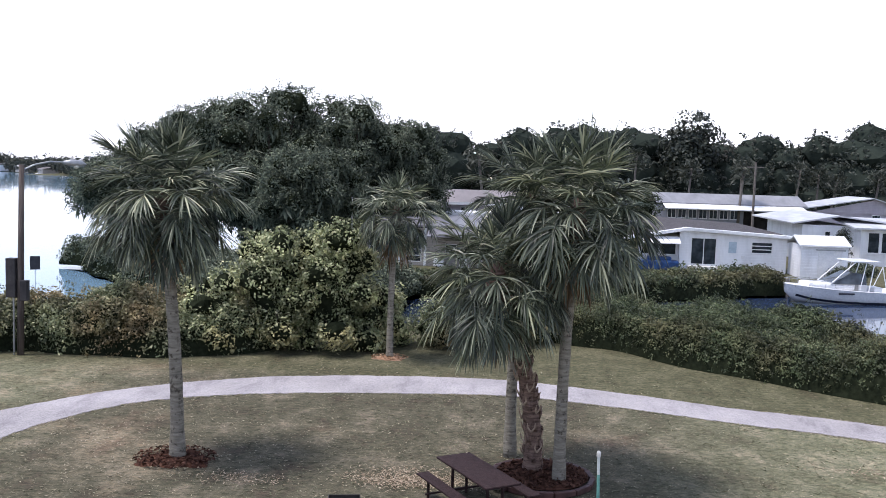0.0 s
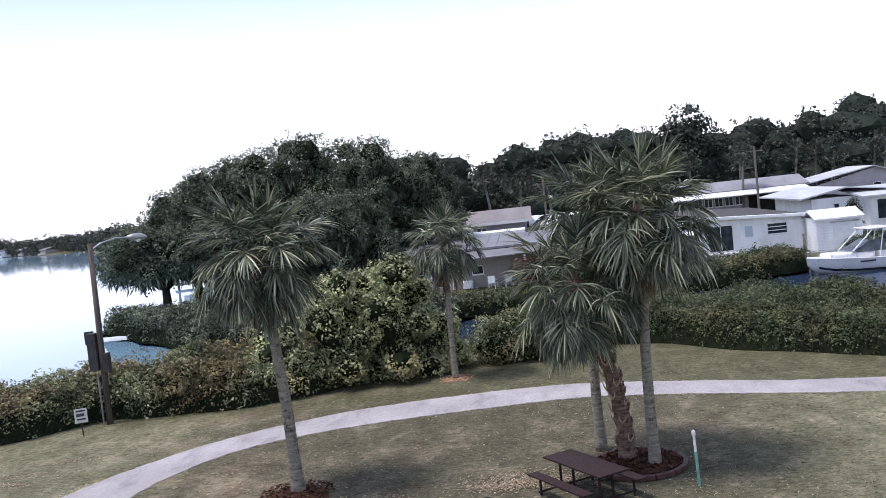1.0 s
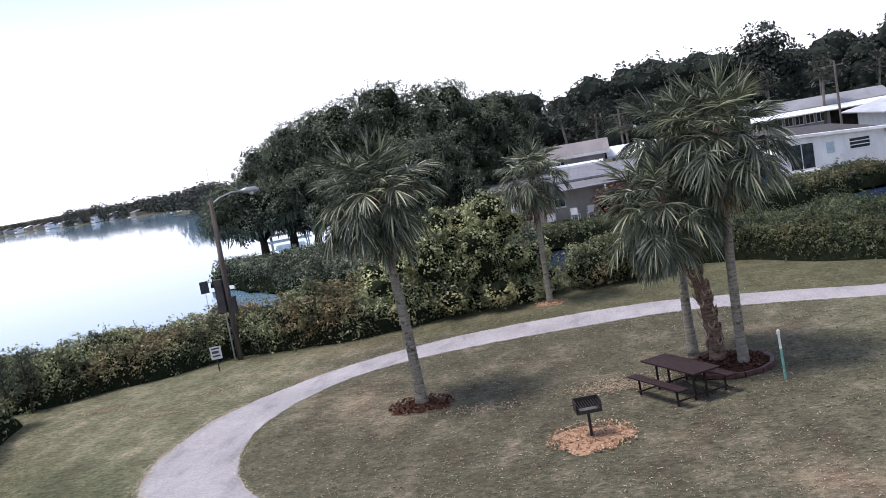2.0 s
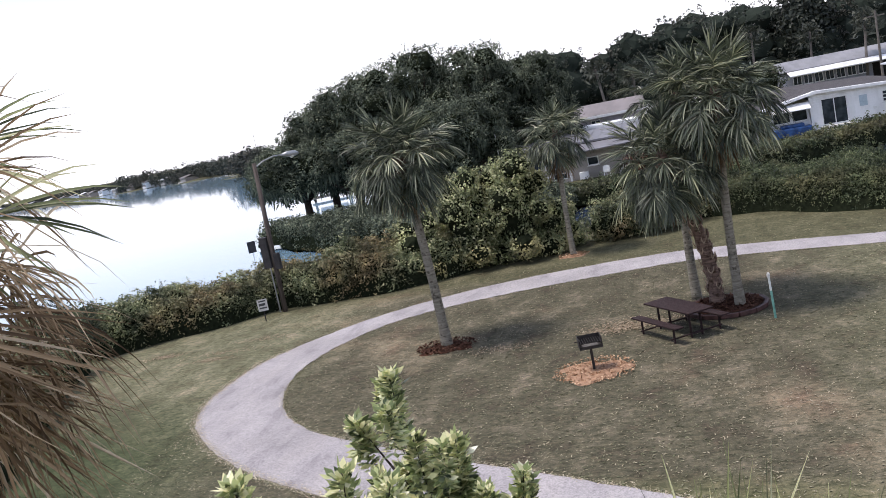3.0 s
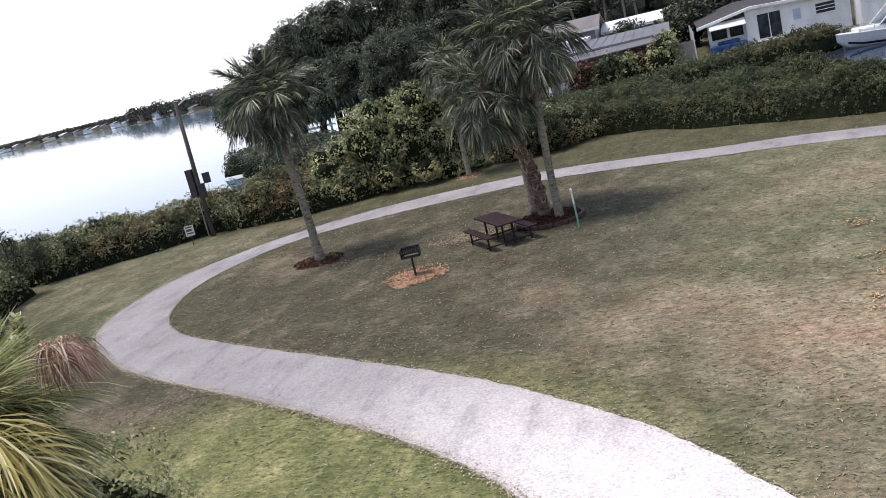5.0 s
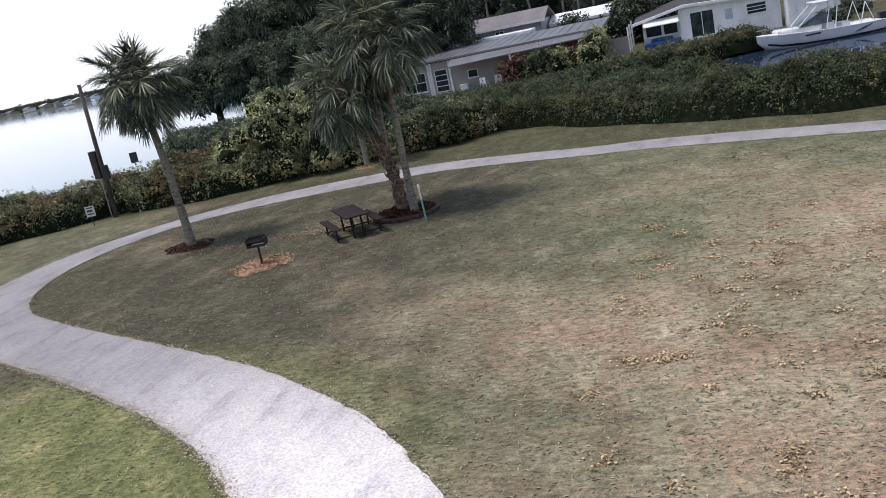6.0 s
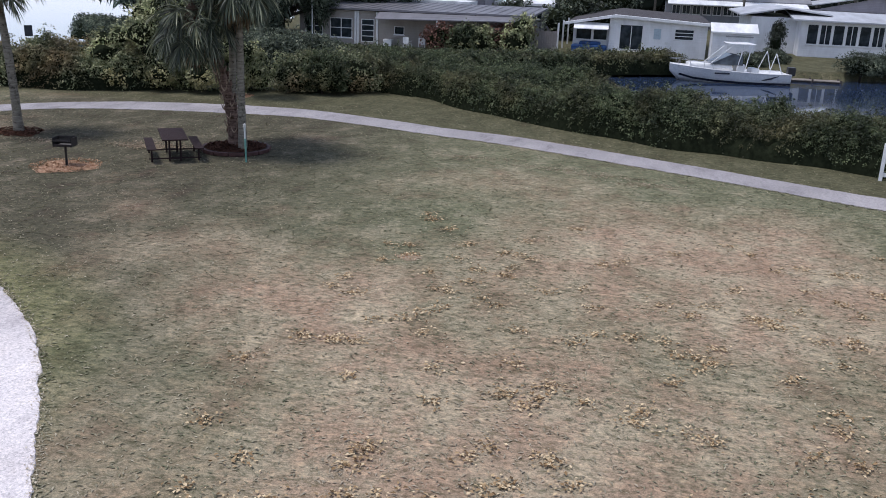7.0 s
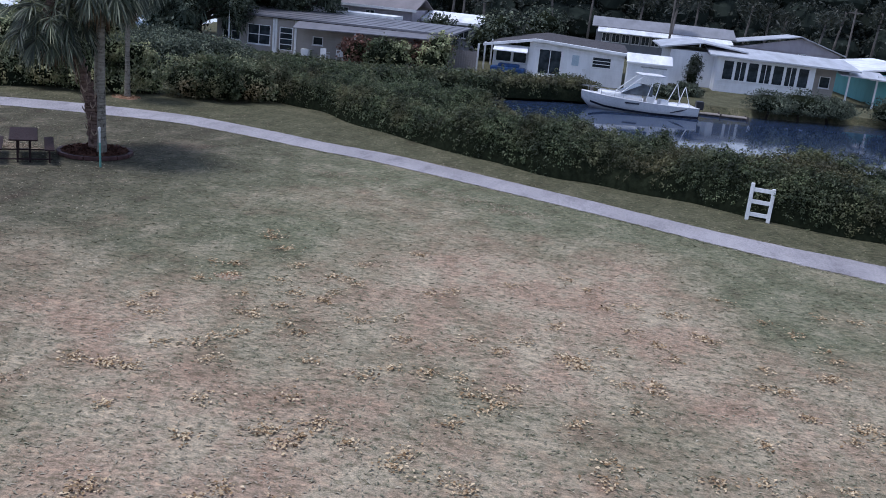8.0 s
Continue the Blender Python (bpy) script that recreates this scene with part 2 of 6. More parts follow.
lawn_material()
path_material()
water_material()
glass_material("dark_glass")
glass_material("boat_glass", (0.03, 0.035, 0.04))
palm_trunk_material("palm_bark", (0.145, 0.132, 0.108), (0.275, 0.252, 0.205))
palm_trunk_material("palm_bark_brown", (0.075, 0.052, 0.042), (0.15, 0.105, 0.085))
palm_trunk_material("palm_bark_boots", (0.085, 0.055, 0.045), (0.24, 0.165, 0.13))
leafy("palm_leaf", [(0.0, (0.028, 0.036, 0.026)), (0.34, (0.076, 0.094, 0.062)), (0.56, (0.17, 0.192, 0.128)), (0.77, (0.37, 0.382, 0.27)), (1.0, (0.60, 0.59, 0.45))], 0.42, spec=0.4, each=((0.42, 0.46, 0.46), (1.3, 1.28, 1.15)))
leafy("palm_leaf_yellow", [(0.0, (0.045, 0.058, 0.025)), (0.25, (0.135, 0.16, 0.068)), (0.48, (0.37, 0.39, 0.185)), (0.73, (0.74, 0.71, 0.42)), (1.0, (0.94, 0.91, 0.72))], 0.4, spec=0.5, trans=0.4, each=((0.5, 0.55, 0.55), (1.15, 1.12, 1.0)))
leafy("palm_leaf_pale", [(0.0, (0.22, 0.17, 0.05)), (0.25, (0.62, 0.52, 0.18)), (0.6, (0.88, 0.78, 0.38)), (1.0, (0.95, 0.90, 0.62))], 0.5, spec=0.4, trans=0.35)
leafy("palm_leaf_rust", [(0.0, (0.12, 0.065, 0.05)), (0.35, (0.36, 0.22, 0.17)), (0.65, (0.56, 0.44, 0.36)), (1.0, (0.84, 0.76, 0.66))], 0.8, spec=0.1)
leafy("palm_leaf_dead", [(0.0, (0.10, 0.068, 0.045)), (0.35, (0.30, 0.215, 0.135)), (0.65, (0.55, 0.43, 0.30)), (0.85, (0.76, 0.66, 0.53)), (1.0, (0.90, 0.84, 0.74))], 0.8, spec=0.1, trans=0.4, each=((0.55, 0.5, 0.45), (1.2, 1.2, 1.15)))
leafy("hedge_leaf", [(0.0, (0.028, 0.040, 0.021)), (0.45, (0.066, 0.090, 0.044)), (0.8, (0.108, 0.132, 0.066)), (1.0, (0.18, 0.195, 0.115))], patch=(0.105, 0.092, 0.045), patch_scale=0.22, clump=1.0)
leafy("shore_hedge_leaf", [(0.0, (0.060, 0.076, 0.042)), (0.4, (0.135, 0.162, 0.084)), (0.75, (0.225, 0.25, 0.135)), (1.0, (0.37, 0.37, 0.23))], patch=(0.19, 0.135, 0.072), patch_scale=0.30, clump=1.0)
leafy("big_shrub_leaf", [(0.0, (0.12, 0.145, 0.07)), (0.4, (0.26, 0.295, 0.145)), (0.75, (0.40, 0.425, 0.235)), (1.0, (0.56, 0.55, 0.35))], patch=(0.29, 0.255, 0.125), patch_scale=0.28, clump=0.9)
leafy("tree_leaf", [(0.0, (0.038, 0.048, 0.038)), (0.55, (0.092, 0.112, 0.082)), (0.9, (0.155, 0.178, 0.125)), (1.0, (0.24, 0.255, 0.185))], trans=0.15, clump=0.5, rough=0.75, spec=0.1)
leafy("far_leaf", [(0.0, (0.015, 0.020, 0.017)), (0.55, (0.034, 0.043, 0.034)), (1.0, (0.085, 0.092, 0.068))], trans=0.1, patch=(0.055, 0.052, 0.042), patch_scale=0.06)
leafy("young_leaf", [(0.0, (0.05, 0.072, 0.03)), (0.20, (0.20, 0.255, 0.105)), (0.42, (0.46, 0.515, 0.25)), (0.74, (0.68, 0.68, 0.38)), (0.92, (0.88, 0.83, 0.52)), (1.0, (0.95, 0.93, 0.76))], 0.35, spec=0.6, trans=0.4)
leafy("grass_blade", [(0.0, (0.12, 0.128, 0.078)), (0.5, (0.19, 0.19, 0.125)), (0.85, (0.30, 0.27, 0.19)), (1.0, (0.45, 0.405, 0.30))], 0.95, patch=(0.36, 0.305, 0.24), patch_scale=0.13, spec=0.03, trans=0)
leafy("litter_leaf", [(0.0, (0.085, 0.055, 0.032)), (0.35, (0.27, 0.18, 0.095)), (0.65, (0.44, 0.325, 0.19)), (1.0, (0.66, 0.53, 0.34))], 0.9, spec=0.05, trans=0)
leafy("mulch_chip", [(0.0, (0.03, 0.016, 0.012)), (0.5, (0.065, 0.033, 0.024)), (1.0, (0.15, 0.08, 0.055))], 0.9, trans=0, spec=0.05)
leafy("straw_chip", [(0.0, (0.18, 0.095, 0.055)), (0.5, (0.36, 0.215, 0.13)), (1.0, (0.54, 0.39, 0.26))], 0.9, trans=0, spec=0.05)
leafy("dry_straw", [(0.0, (0.20, 0.15, 0.105)), (0.5, (0.34, 0.27, 0.195)), (1.0, (0.50, 0.42, 0.32))], 0.9, trans=0, spec=0.05)
leafy("path_grit", [(0.0, (0.28, 0.23, 0.16)), (0.5, (0.44, 0.38, 0.28)), (1.0, (0.62, 0.57, 0.47))], 0.9, trans=0, spec=0.05)
leafy("far_palm_leaf", [(0.0, (0.025, 0.031, 0.025)), (0.55, (0.052, 0.060, 0.046)), (1.0, (0.105, 0.11, 0.085))], trans=0.15)
# near-black insides of foliage: the shade among leaves put into the colour
plain("woods_shade", (0.020, 0.026, 0.022), (0.034, 0.042, 0.034), 0.95, scale=0.4, spec=0.0)
plain("hedge_shade", (0.011, 0.014, 0.008), (0.024, 0.029, 0.017), 0.95, spec=0.0)
plain("bark_dark", (0.03, 0.025, 0.02), (0.075, 0.06, 0.05), 0.95, scale=2.0, spec=0.05, bump_s=0.6)
plain("bark_grey", (0.12, 0.105, 0.095), (0.21, 0.19, 0.17), 0.95, scale=2.0, spec=0.05, bump_s=0.5)
plain("bark_straw", (0.26, 0.19, 0.14), (0.46, 0.36, 0.27), 0.9, scale=5.0, spec=0.05, bump_s=0.4)
plain("mulch_bed", (0.045, 0.022, 0.016), (0.10, 0.048, 0.032), 0.95, scale=9.0, spec=0.05, bump_s=0.9)
plain("sand_bed", (0.26, 0.152, 0.10), (0.40, 0.262, 0.175), 0.95, scale=5.0, spec=0.05, bump_s=0.6)
plain("pale_sand", (0.26, 0.20, 0.14), (0.38, 0.31, 0.22), 0.95, scale=5.0, spec=0.05, bump_s=0.6)
plain("edging_brown", (0.045, 0.022, 0.020), (0.085, 0.042, 0.038), 0.6, scale=5.0)
plain("brown_coating", (0.020, 0.012, 0.012), (0.040, 0.024, 0.025), 0.75, scale=14.0, spec=0.15, bump_s=0.5)
plain("black_iron", (0.012, 0.011, 0.011), (0.035, 0.028, 0.026), 0.65, scale=9.0, spec=0.4)
plain("ash", (0.09, 0.085, 0.08), (0.2, 0.19, 0.18), 0.9, scale=12.0)
plain("pole_wood", (0.055, 0.045, 0.042), (0.13, 0.11, 0.10), 0.9, scale=3.0, spec=0.1, stretch=(4, 4, 0.4))
plain("grey_metal", (0.30, 0.31, 0.32), (0.42, 0.43, 0.44), 0.45, 0.6, scale=3.0)
plain("dark_box", (0.025, 0.024, 0.027), (0.055, 0.05, 0.052), 0.7, scale=3.0)
plain("lamp_cover", (0.62, 0.62, 0.58), (0.75, 0.75, 0.72), 0.3, scale=4.0)
plain("white_paint", (0.74, 0.75, 0.77), (0.86, 0.86, 0.86), 0.45, scale=2.0)
plain("white_trim", (0.70, 0.71, 0.73), (0.82, 0.82, 0.82), 0.4, scale=2.0)
plain("sign_white", (0.60, 0.59, 0.56), (0.74, 0.73, 0.70), 0.5, scale=6.0)
plain("sign_ink", (0.05, 0.05, 0.055), (0.09, 0.09, 0.09), 0.6, scale=8.0)
plain("green_pipe", (0.10, 0.26, 0.22), (0.20, 0.42, 0.36), 0.45, scale=5.0)
plain("pipe_white", (0.55, 0.60, 0.57), (0.72, 0.74, 0.72), 0.45, scale=5.0)
plain("gelcoat", (0.72, 0.73, 0.75), (0.84, 0.84, 0.84), 0.18, scale=0.8, spec=0.5, bump_s=0.02)
plain("hull_stripe", (0.012, 0.014, 0.025), (0.03, 0.032, 0.05), 0.25, scale=1.0, spec=0.5, bump_s=0.02)
plain("engine_black", (0.012, 0.012, 0.014), (0.035, 0.035, 0.04), 0.35, scale=3.0)
plain("blue_tarp", (0.012, 0.035, 0.12), (0.04, 0.11, 0.30), 0.45, scale=3.0)
plain("blue_door", (0.42, 0.52, 0.60), (0.52, 0.61, 0.68), 0.5, scale=2.0)
plain("bench_wood", (0.22, 0.15, 0.09), (0.36, 0.26, 0.16), 0.8, scale=4.0, spec=0.1)
plain("dock_wood", (0.17, 0.15, 0.13), (0.31, 0.28, 0.25), 0.9, scale=3.0, spec=0.1)
plain("shingle_dark", (0.05, 0.047, 0.05), (0.105, 0.10, 0.105), 0.95, scale=3.0, spec=0.1, bump_s=0.8)
plain("interior_shade", (0.018, 0.016, 0.016), (0.045, 0.04, 0.038), 0.9, scale=1.0)
leafy("red_leaf", [(0.0, (0.045, 0.02, 0.016)), (0.6, (0.12, 0.055, 0.042)), (1.0, (0.22, 0.12, 0.085))])
siding_material("siding_white", (0.83, 0.835, 0.86))
metal_roof_material("roof_lilac", (0.17, 0.168, 0.185))
siding_material("siding_lilac", (0.40, 0.37, 0.42))
siding_material("siding_beige", (0.36, 0.33, 0.305))
siding_material("siding_grey", (0.25, 0.255, 0.29))
siding_material("siding_pink", (0.27, 0.23, 0.235))
siding_material("siding_teal", (0.16, 0.42, 0.42))
siding_material("fence_grey", (0.30, 0.275, 0.27))
metal_roof_material("roof_white", (0.80, 0.81, 0.83))
metal_roof_material("roof_pale", (0.47, 0.485, 0.52))
metal_roof_material("roof_grey", (0.23, 0.23, 0.245))
metal_roof_material("roof_taupe", (0.20, 0.175, 0.17))


# ---- building helpers ----
def mesh_of(name, bm):
    me = bpy.data.meshes.new(name)
    bm.normal_update()
    bm.to_mesh(me)
    bm.free()
    return me


def part(name, bm, material, parent, label="", smooth=False):
    """One bmesh as one mesh object under a thing or a part."""
    me = bm if isinstance(bm, bpy.types.Mesh) else mesh_of(name, bm)
    if material and not me.materials:
        me.materials.append(MATS[material])
    if smooth:
        me.polygons.foreach_set("use_smooth", [True] * len(me.polygons))
    ob = new(name, me)
    ob.parent = parent
    if label:
        tagged(ob, label)
    return ob


def thing(name, label, category, m=None, group="", kind=""):
    ob = new(name)
    ob.empty_display_size = 0.3
    if m is not None:
        ob.matrix_basis = m
    return tagged(ob, label, category, group, kind)


def solo(name, bm, material, label, category, m=None, group="", kind="", smooth=False):
    ob = part(name, bm, material, None, smooth=smooth)
    if m is not None:
        ob.matrix_basis = m
    return tagged(ob, label, category, group, kind)


def fast_mesh(name, verts, faces, material):
    """A mesh from numpy arrays: verts n x 3, faces n x k."""
    me = bpy.data.meshes.new(name)
    k = faces.shape[1]
    me.vertices.add(len(verts))
    me.vertices.foreach_set("co", np.ascontiguousarray(verts, dtype=np.float32).ravel())
    me.loops.add(faces.size)
    me.loops.foreach_set("vertex_index", np.ascontiguousarray(faces, dtype=np.int32).ravel())
    me.polygons.add(len(faces))
    me.polygons.foreach_set("loop_start", np.arange(0, faces.size, k, dtype=np.int32))
    me.update(calc_edges=True)
    me.materials.append(MATS[material])
    return me


def box(bm, x0, x1, y0, y1, z0, z1, m=None, bev=0.0):
    r = bmesh.ops.create_cube(bm, size=1.0)
    vs = r["verts"]
    t = Matrix.Translation(((x0 + x1) / 2, (y0 + y1) / 2, (z0 + z1) / 2)) @ Matrix.Diagonal((x1 - x0, y1 - y0, z1 - z0, 1))
    bmesh.ops.transform(bm, matrix=(m @ t) if m else t, verts=vs)
    if bev:
        es = list({e for v in vs for e in v.link_edges})
        bmesh.ops.bevel(bm, geom=es, offset=bev, segments=2, affect='EDGES', profile=0.6)
    return bm


def boxed(*a, **k):
    return box(bmesh.new(), *a, **k)


def tube(bm, pts, radii, seg=8, cap=True):
    """A tube through pts with a radius at each."""
    pts = [Vector(p) for p in pts]
    if isinstance(radii, (int, float)):
        radii = [radii] * len(pts)
    rings, ref = [], Vector((0.31, 0.17, 0.93)).normalized()
    for i, p in enumerate(pts):
        d = (pts[min(i + 1, len(pts) - 1)] - pts[max(i - 1, 0)]).normalized()
        u = d.cross(ref)
        if u.length < 0.05:
            u = d.cross(Vector((1, 0, 0)))
        u.normalize()
        v = d.cross(u)
        rings.append([bm.verts.new(p + radii[i] * (math.cos(a) * u + math.sin(a) * v)) for a in [2 * math.pi * j / seg for j in range(seg)]])
    for a, b in zip(rings, rings[1:]):
        for j in range(seg):
            bm.faces.new((a[j], a[(j + 1) % seg], b[(j + 1) % seg], b[j]))
    if cap:
        bm.faces.new(rings[0][::-1])
        bm.faces.new(rings[-1])
    return bm


def tubed(pts, radii, seg=8):
    bm = tube(bmesh.new(), pts, radii, seg)
    bmesh.ops.recalc_face_normals(bm, faces=bm.faces)
    return bm


def slab(bm, corners, th):
    """A plate from four corners in order, th thick downwards."""
    top = [bm.verts.new(c) for c in corners]
    low = [bm.verts.new(Vector(c) - Vector((0, 0, th))) for c in corners]
    bm.faces.new(top)
    bm.faces.new(low[::-1])
    k = len(corners)
    for i in range(k):
        bm.faces.new((top[i], low[i], low[(i + 1) % k], top[(i + 1) % k]))
    bmesh.ops.recalc_face_normals(bm, faces=bm.faces)
    return bm


def spline(pts, step):
    """Points along a smooth curve through pts, about step apart."""
    p = np.array(pts, dtype=float)
    p = np.vstack([2 * p[0] - p[1], p, 2 * p[-1] - p[-2]])
    out = []
    for i in range(1, len(p) - 2):
        n = max(2, int(np.linalg.norm(p[i + 1] - p[i]) / step))
        for s in np.arange(n) / n:
            out.append(0.5 * (2 * p[i] + (p[i + 1] - p[i - 1]) * s + (2 * p[i - 1] - 5 * p[i] + 4 * p[i + 1] - p[i + 2]) * s * s
                              + (3 * p[i] - p[i - 1] - 3 * p[i + 1] + p[i + 2]) * s ** 3))
    out.append(p[-2])
    return np.array(out)


def resample(pts, n):
    d = np.r_[0, np.cumsum(np.linalg.norm(np.diff(pts, axis=0), axis=1))]
    t = np.linspace(0, d[-1], n)
    return np.stack([np.interp(t, d, pts[:, k]) for k in range(pts.shape[1])], 1)


def leaf_cards(rng, pos, nrm, size, aspect=0.55, tilt=0.7, var=0.35):
    """A small folded rhomb at every pos, facing about nrm. Returns verts and quad faces."""
    n = len(pos)
    nv = nrm + tilt * rng.normal(size=(n, 3))
    nv /= np.linalg.norm(nv, axis=1, keepdims=True) + 1e-9
    r = rng.normal(size=(n, 3))
    u = np.cross(nv, r)
    u /= np.linalg.norm(u, axis=1, keepdims=True) + 1e-9
    v = np.cross(nv, u)
    s = size * (1 + var * rng.uniform(-1, 1, (n, 1)))
    a, b = 0.5 * s * u, 0.5 * s * aspect * v
    lift = 0.12 * s * nv
    verts = np.stack([pos - a, pos - b + lift, pos + a, pos + b + lift], 1).reshape(-1, 3)
    return verts, np.arange(4 * n).reshape(n, 4)


def clumped(rng, pos, nrm, per, rad, size, aspect=0.5, tilt=0.45, var=0.4):
    """Leaves in small bunches round the points, each bunch a rough ball that opens outwards and up."""
    n = len(pos)
    R = rad * rng.uniform(0.6, 1.35, (n, 1))
    P, N = np.repeat(pos, per, 0), np.repeat(nrm, per, 0)
    d = rng.normal(size=(n * per, 3)) + 0.7 * N + np.array([0, 0, 0.35])
    d /= np.linalg.norm(d, axis=1, keepdims=True) + 1e-9
    P = P + d * np.repeat(R, per, 0) * rng.uniform(0.55, 1.1, (n * per, 1))
    return leaf_cards(rng, P, d + np.array([0, 0, 0.25]), size, aspect, tilt, var)


def leaf_blades(rng, pos, along, size, aspect=0.4, var=0.35, roll=0.5):
    """Oval leaves growing from pos along a direction, faces turned up."""
    n = len(pos)
    d = along / (np.linalg.norm(along, axis=1, keepdims=True) + 1e-9)
    w = np.cross(d, np.array([0, 0, 1.0]) + roll * rng.normal(size=(n, 3)))
    w /= np.linalg.norm(w, axis=1, keepdims=True) + 1e-9
    s = size * (1 + var * rng.uniform(-1, 1, (n, 1)))
    q = [pos, pos + 0.5 * s * (d + aspect * w), pos + s * d, pos + 0.5 * s * (d - aspect * w)]
    return np.stack(q, 1).reshape(-1, 3), np.arange(4 * n).reshape(n, 4)


def smooth_noise(x, y, scale, seed):
    """A cheap smooth field about -1..1."""
    r = np.random.RandomState(seed)
    out = np.zeros_like(x)
    for k in range(7):
        a, ph, f = r.uniform(0, 2 * math.pi), r.uniform(0, 6.3), scale * r.uniform(0.6, 1.9)
        out = out + np.sin(f * (x * math.cos(a) + y * math.sin(a)) + ph)
    return out / 3.2


# ---- ground, water, path ----
def inside(x, y, poly):
    c = np.zeros(x.shape, bool)
    px, py = np.array(poly, float).T
    j = len(poly) - 1
    for i in range(len(poly)):
        hit = ((py[i] > y) != (py[j] > y)) & (x < (px[j] - px[i]) * (y - py[i]) / (py[j] - py[i] + 1e-12) + px[i])
        c ^= hit
        j = i
    return c


WATER_LEVEL = -0.6
BAY = [(-3500, -900), (-60, -120), (-36, -40), (-33, 0), (-31, 14), (-28, 24.5), (-23, 29.5), (-18, 32.5), (-11, 36), (-3, 39.5), (5, 39.5), (10, 37), (14, 33.5),
       (20, 30.3), (27, 28.4), (34, 26), (60, 17.5), (140, 0), (140, 45), (70, 62), (48, 66), (36, 64.5), (28, 61), (23, 59), (14, 57.5), (6, 53), (-4, 51),
       (-10, 53), (-14, 57), (-17, 62), (-20, 66.5), (-22, 72), (-25, 82), (-28, 95), (-42, 140), (-106, 222), (-150, 300), (-190, 345), (-265, 405), (-330, 460), (-400, 520),
       (-480, 560), (-640, 640), (-1100, 800), (-3500, 1400)]


def axis(lo, hi, step, far):
    mid = list(np.arange(lo, hi + 0.01, step))
    out, s, v = [], step, hi
    while v < far:
        s *= 1.16
        v += s
        out.append(v)
    low, s, v = [], step, lo
    while v > -far:
        s *= 1.16
        v -= s
        low.append(v)
    return np.array(low[::-1] + mid + out)


def ground_height(x, y):
    w = inside(x, y, BAY)
    return np.where(w, -2.0, 0.004 * smooth_noise(x, y, 0.5, 3) - 0.012)


gx, gy = axis(-40, 44, 0.8, 3400), axis(-14, 66, 0.8, 3400)
GX, GY = np.meshgrid(gx, gy)
GZ = ground_height(GX, GY)
idx = np.arange(GX.size).reshape(GX.shape)
gf = np.stack([idx[:-1, :-1], idx[:-1, 1:], idx[1:, 1:], idx[1:, :-1]], -1).reshape(-1, 4)
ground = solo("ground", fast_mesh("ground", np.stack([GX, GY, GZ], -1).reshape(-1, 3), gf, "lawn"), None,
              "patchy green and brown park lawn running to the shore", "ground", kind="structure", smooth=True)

wb = bmesh.new()
wb.faces.new([wb.verts.new((x, y, WATER_LEVEL)) for x, y in ((-3400, -900), (200, -900), (200, 3000), (-3400, 3000))])
solo("water", wb, "water_surface", "calm bright bay and canal water", "water", kind="structure")

INNER = [(22, -30), (18, -21), (14.2, -14), (11.5, -9), (9.2, -4.2), (7.08, -0.9), (5.55, 1.35), (4.3, 2.95), (2.75, 4.36), (0.65, 5.98), (-2.2, 7.72), (-5.5, 9.6), (-8.0, 11.1), (-10.1, 12.6), (-11.6, 14.6), (-12.45, 17.2),
         (-12.4, 19.6), (-11.5, 22.0), (-10.1, 23.6), (-7.3, 24.9), (-3.6, 25.7), (-0.2, 26.1), (3.0, 25.4), (6.0, 24.4), (9.6, 23.3), (16.0, 20.4), (20.9, 17.9), (24.8, 16.3), (34, 13), (60, 5)]
OUTER = [(18.6, -31.5), (14.8, -22.5), (11.1, -15.5), (8.4, -10.5), (5.8, -5.0), (3.8, -0.8), (2.4, 1.2), (0.8, 2.8), (-0.6, 3.88), (-2.3, 5.0), (-5.4, 6.9), (-8.0, 8.4), (-10.4, 10.0), (-12.6, 12.1), (-14.2, 14.4), (-14.75, 16.8),
         (-14.6, 19.6), (-13.8, 21.5), (-12.6, 23.4), (-10.7, 25.3), (-7.7, 27.0), (-4.0, 27.9), (-0.4, 28.1), (3.4, 27.1), (6.4, 26.0), (9.7, 25.1), (15.9, 22.2), (21.1, 19.6), (25.3, 18.2), (35, 15.2), (61, 7.2)]


def build_path():
    n = 900
    a, b = resample(spline(INNER, 0.3), n), resample(spline(OUTER, 0.3), n)
    rng = np.random.RandomState(5)
    bm = bmesh.new()
    rows = []
    for i in range(n):
        d = (b[i] - a[i]) / np.linalg.norm(b[i] - a[i])
        pa, pb = a[i] + d * (0.03 * math.sin(0.9 * i) * math.sin(0.23 * i) + rng.uniform(-0.03, 0.03)), b[i] + d * (0.03 * math.sin(0.7 * i) * math.sin(0.31 * i) + rng.uniform(-0.03, 0.03))
        ring = [(pa[0] - 0.05 * d[0], pa[1] - 0.05 * d[1], -0.06), (pa[0], pa[1], 0.010)]
        for s in (0.2, 0.5, 0.8):
            q = pa + (pb - pa) * s
            ring.append((q[0], q[1], 0.02))
        ring += [(pb[0], pb[1], 0.010), (pb[0] + 0.05 * d[0], pb[1] + 0.05 * d[1], -0.06)]
        rows.append([bm.verts.new(p) for p in ring])
    for r, s in zip(rows, rows[1:]):
        for j in range(len(r) - 1):
            bm.faces.new((r[j], s[j], s[j + 1], r[j + 1]))
    bmesh.ops.recalc_face_normals(bm, faces=bm.faces)
    solo("pavement", bm, "concrete_path", "pale concrete footpath curving round the lawn", "path", kind="structure")
    return a, b


PATH_IN, PATH_OUT = build_path()


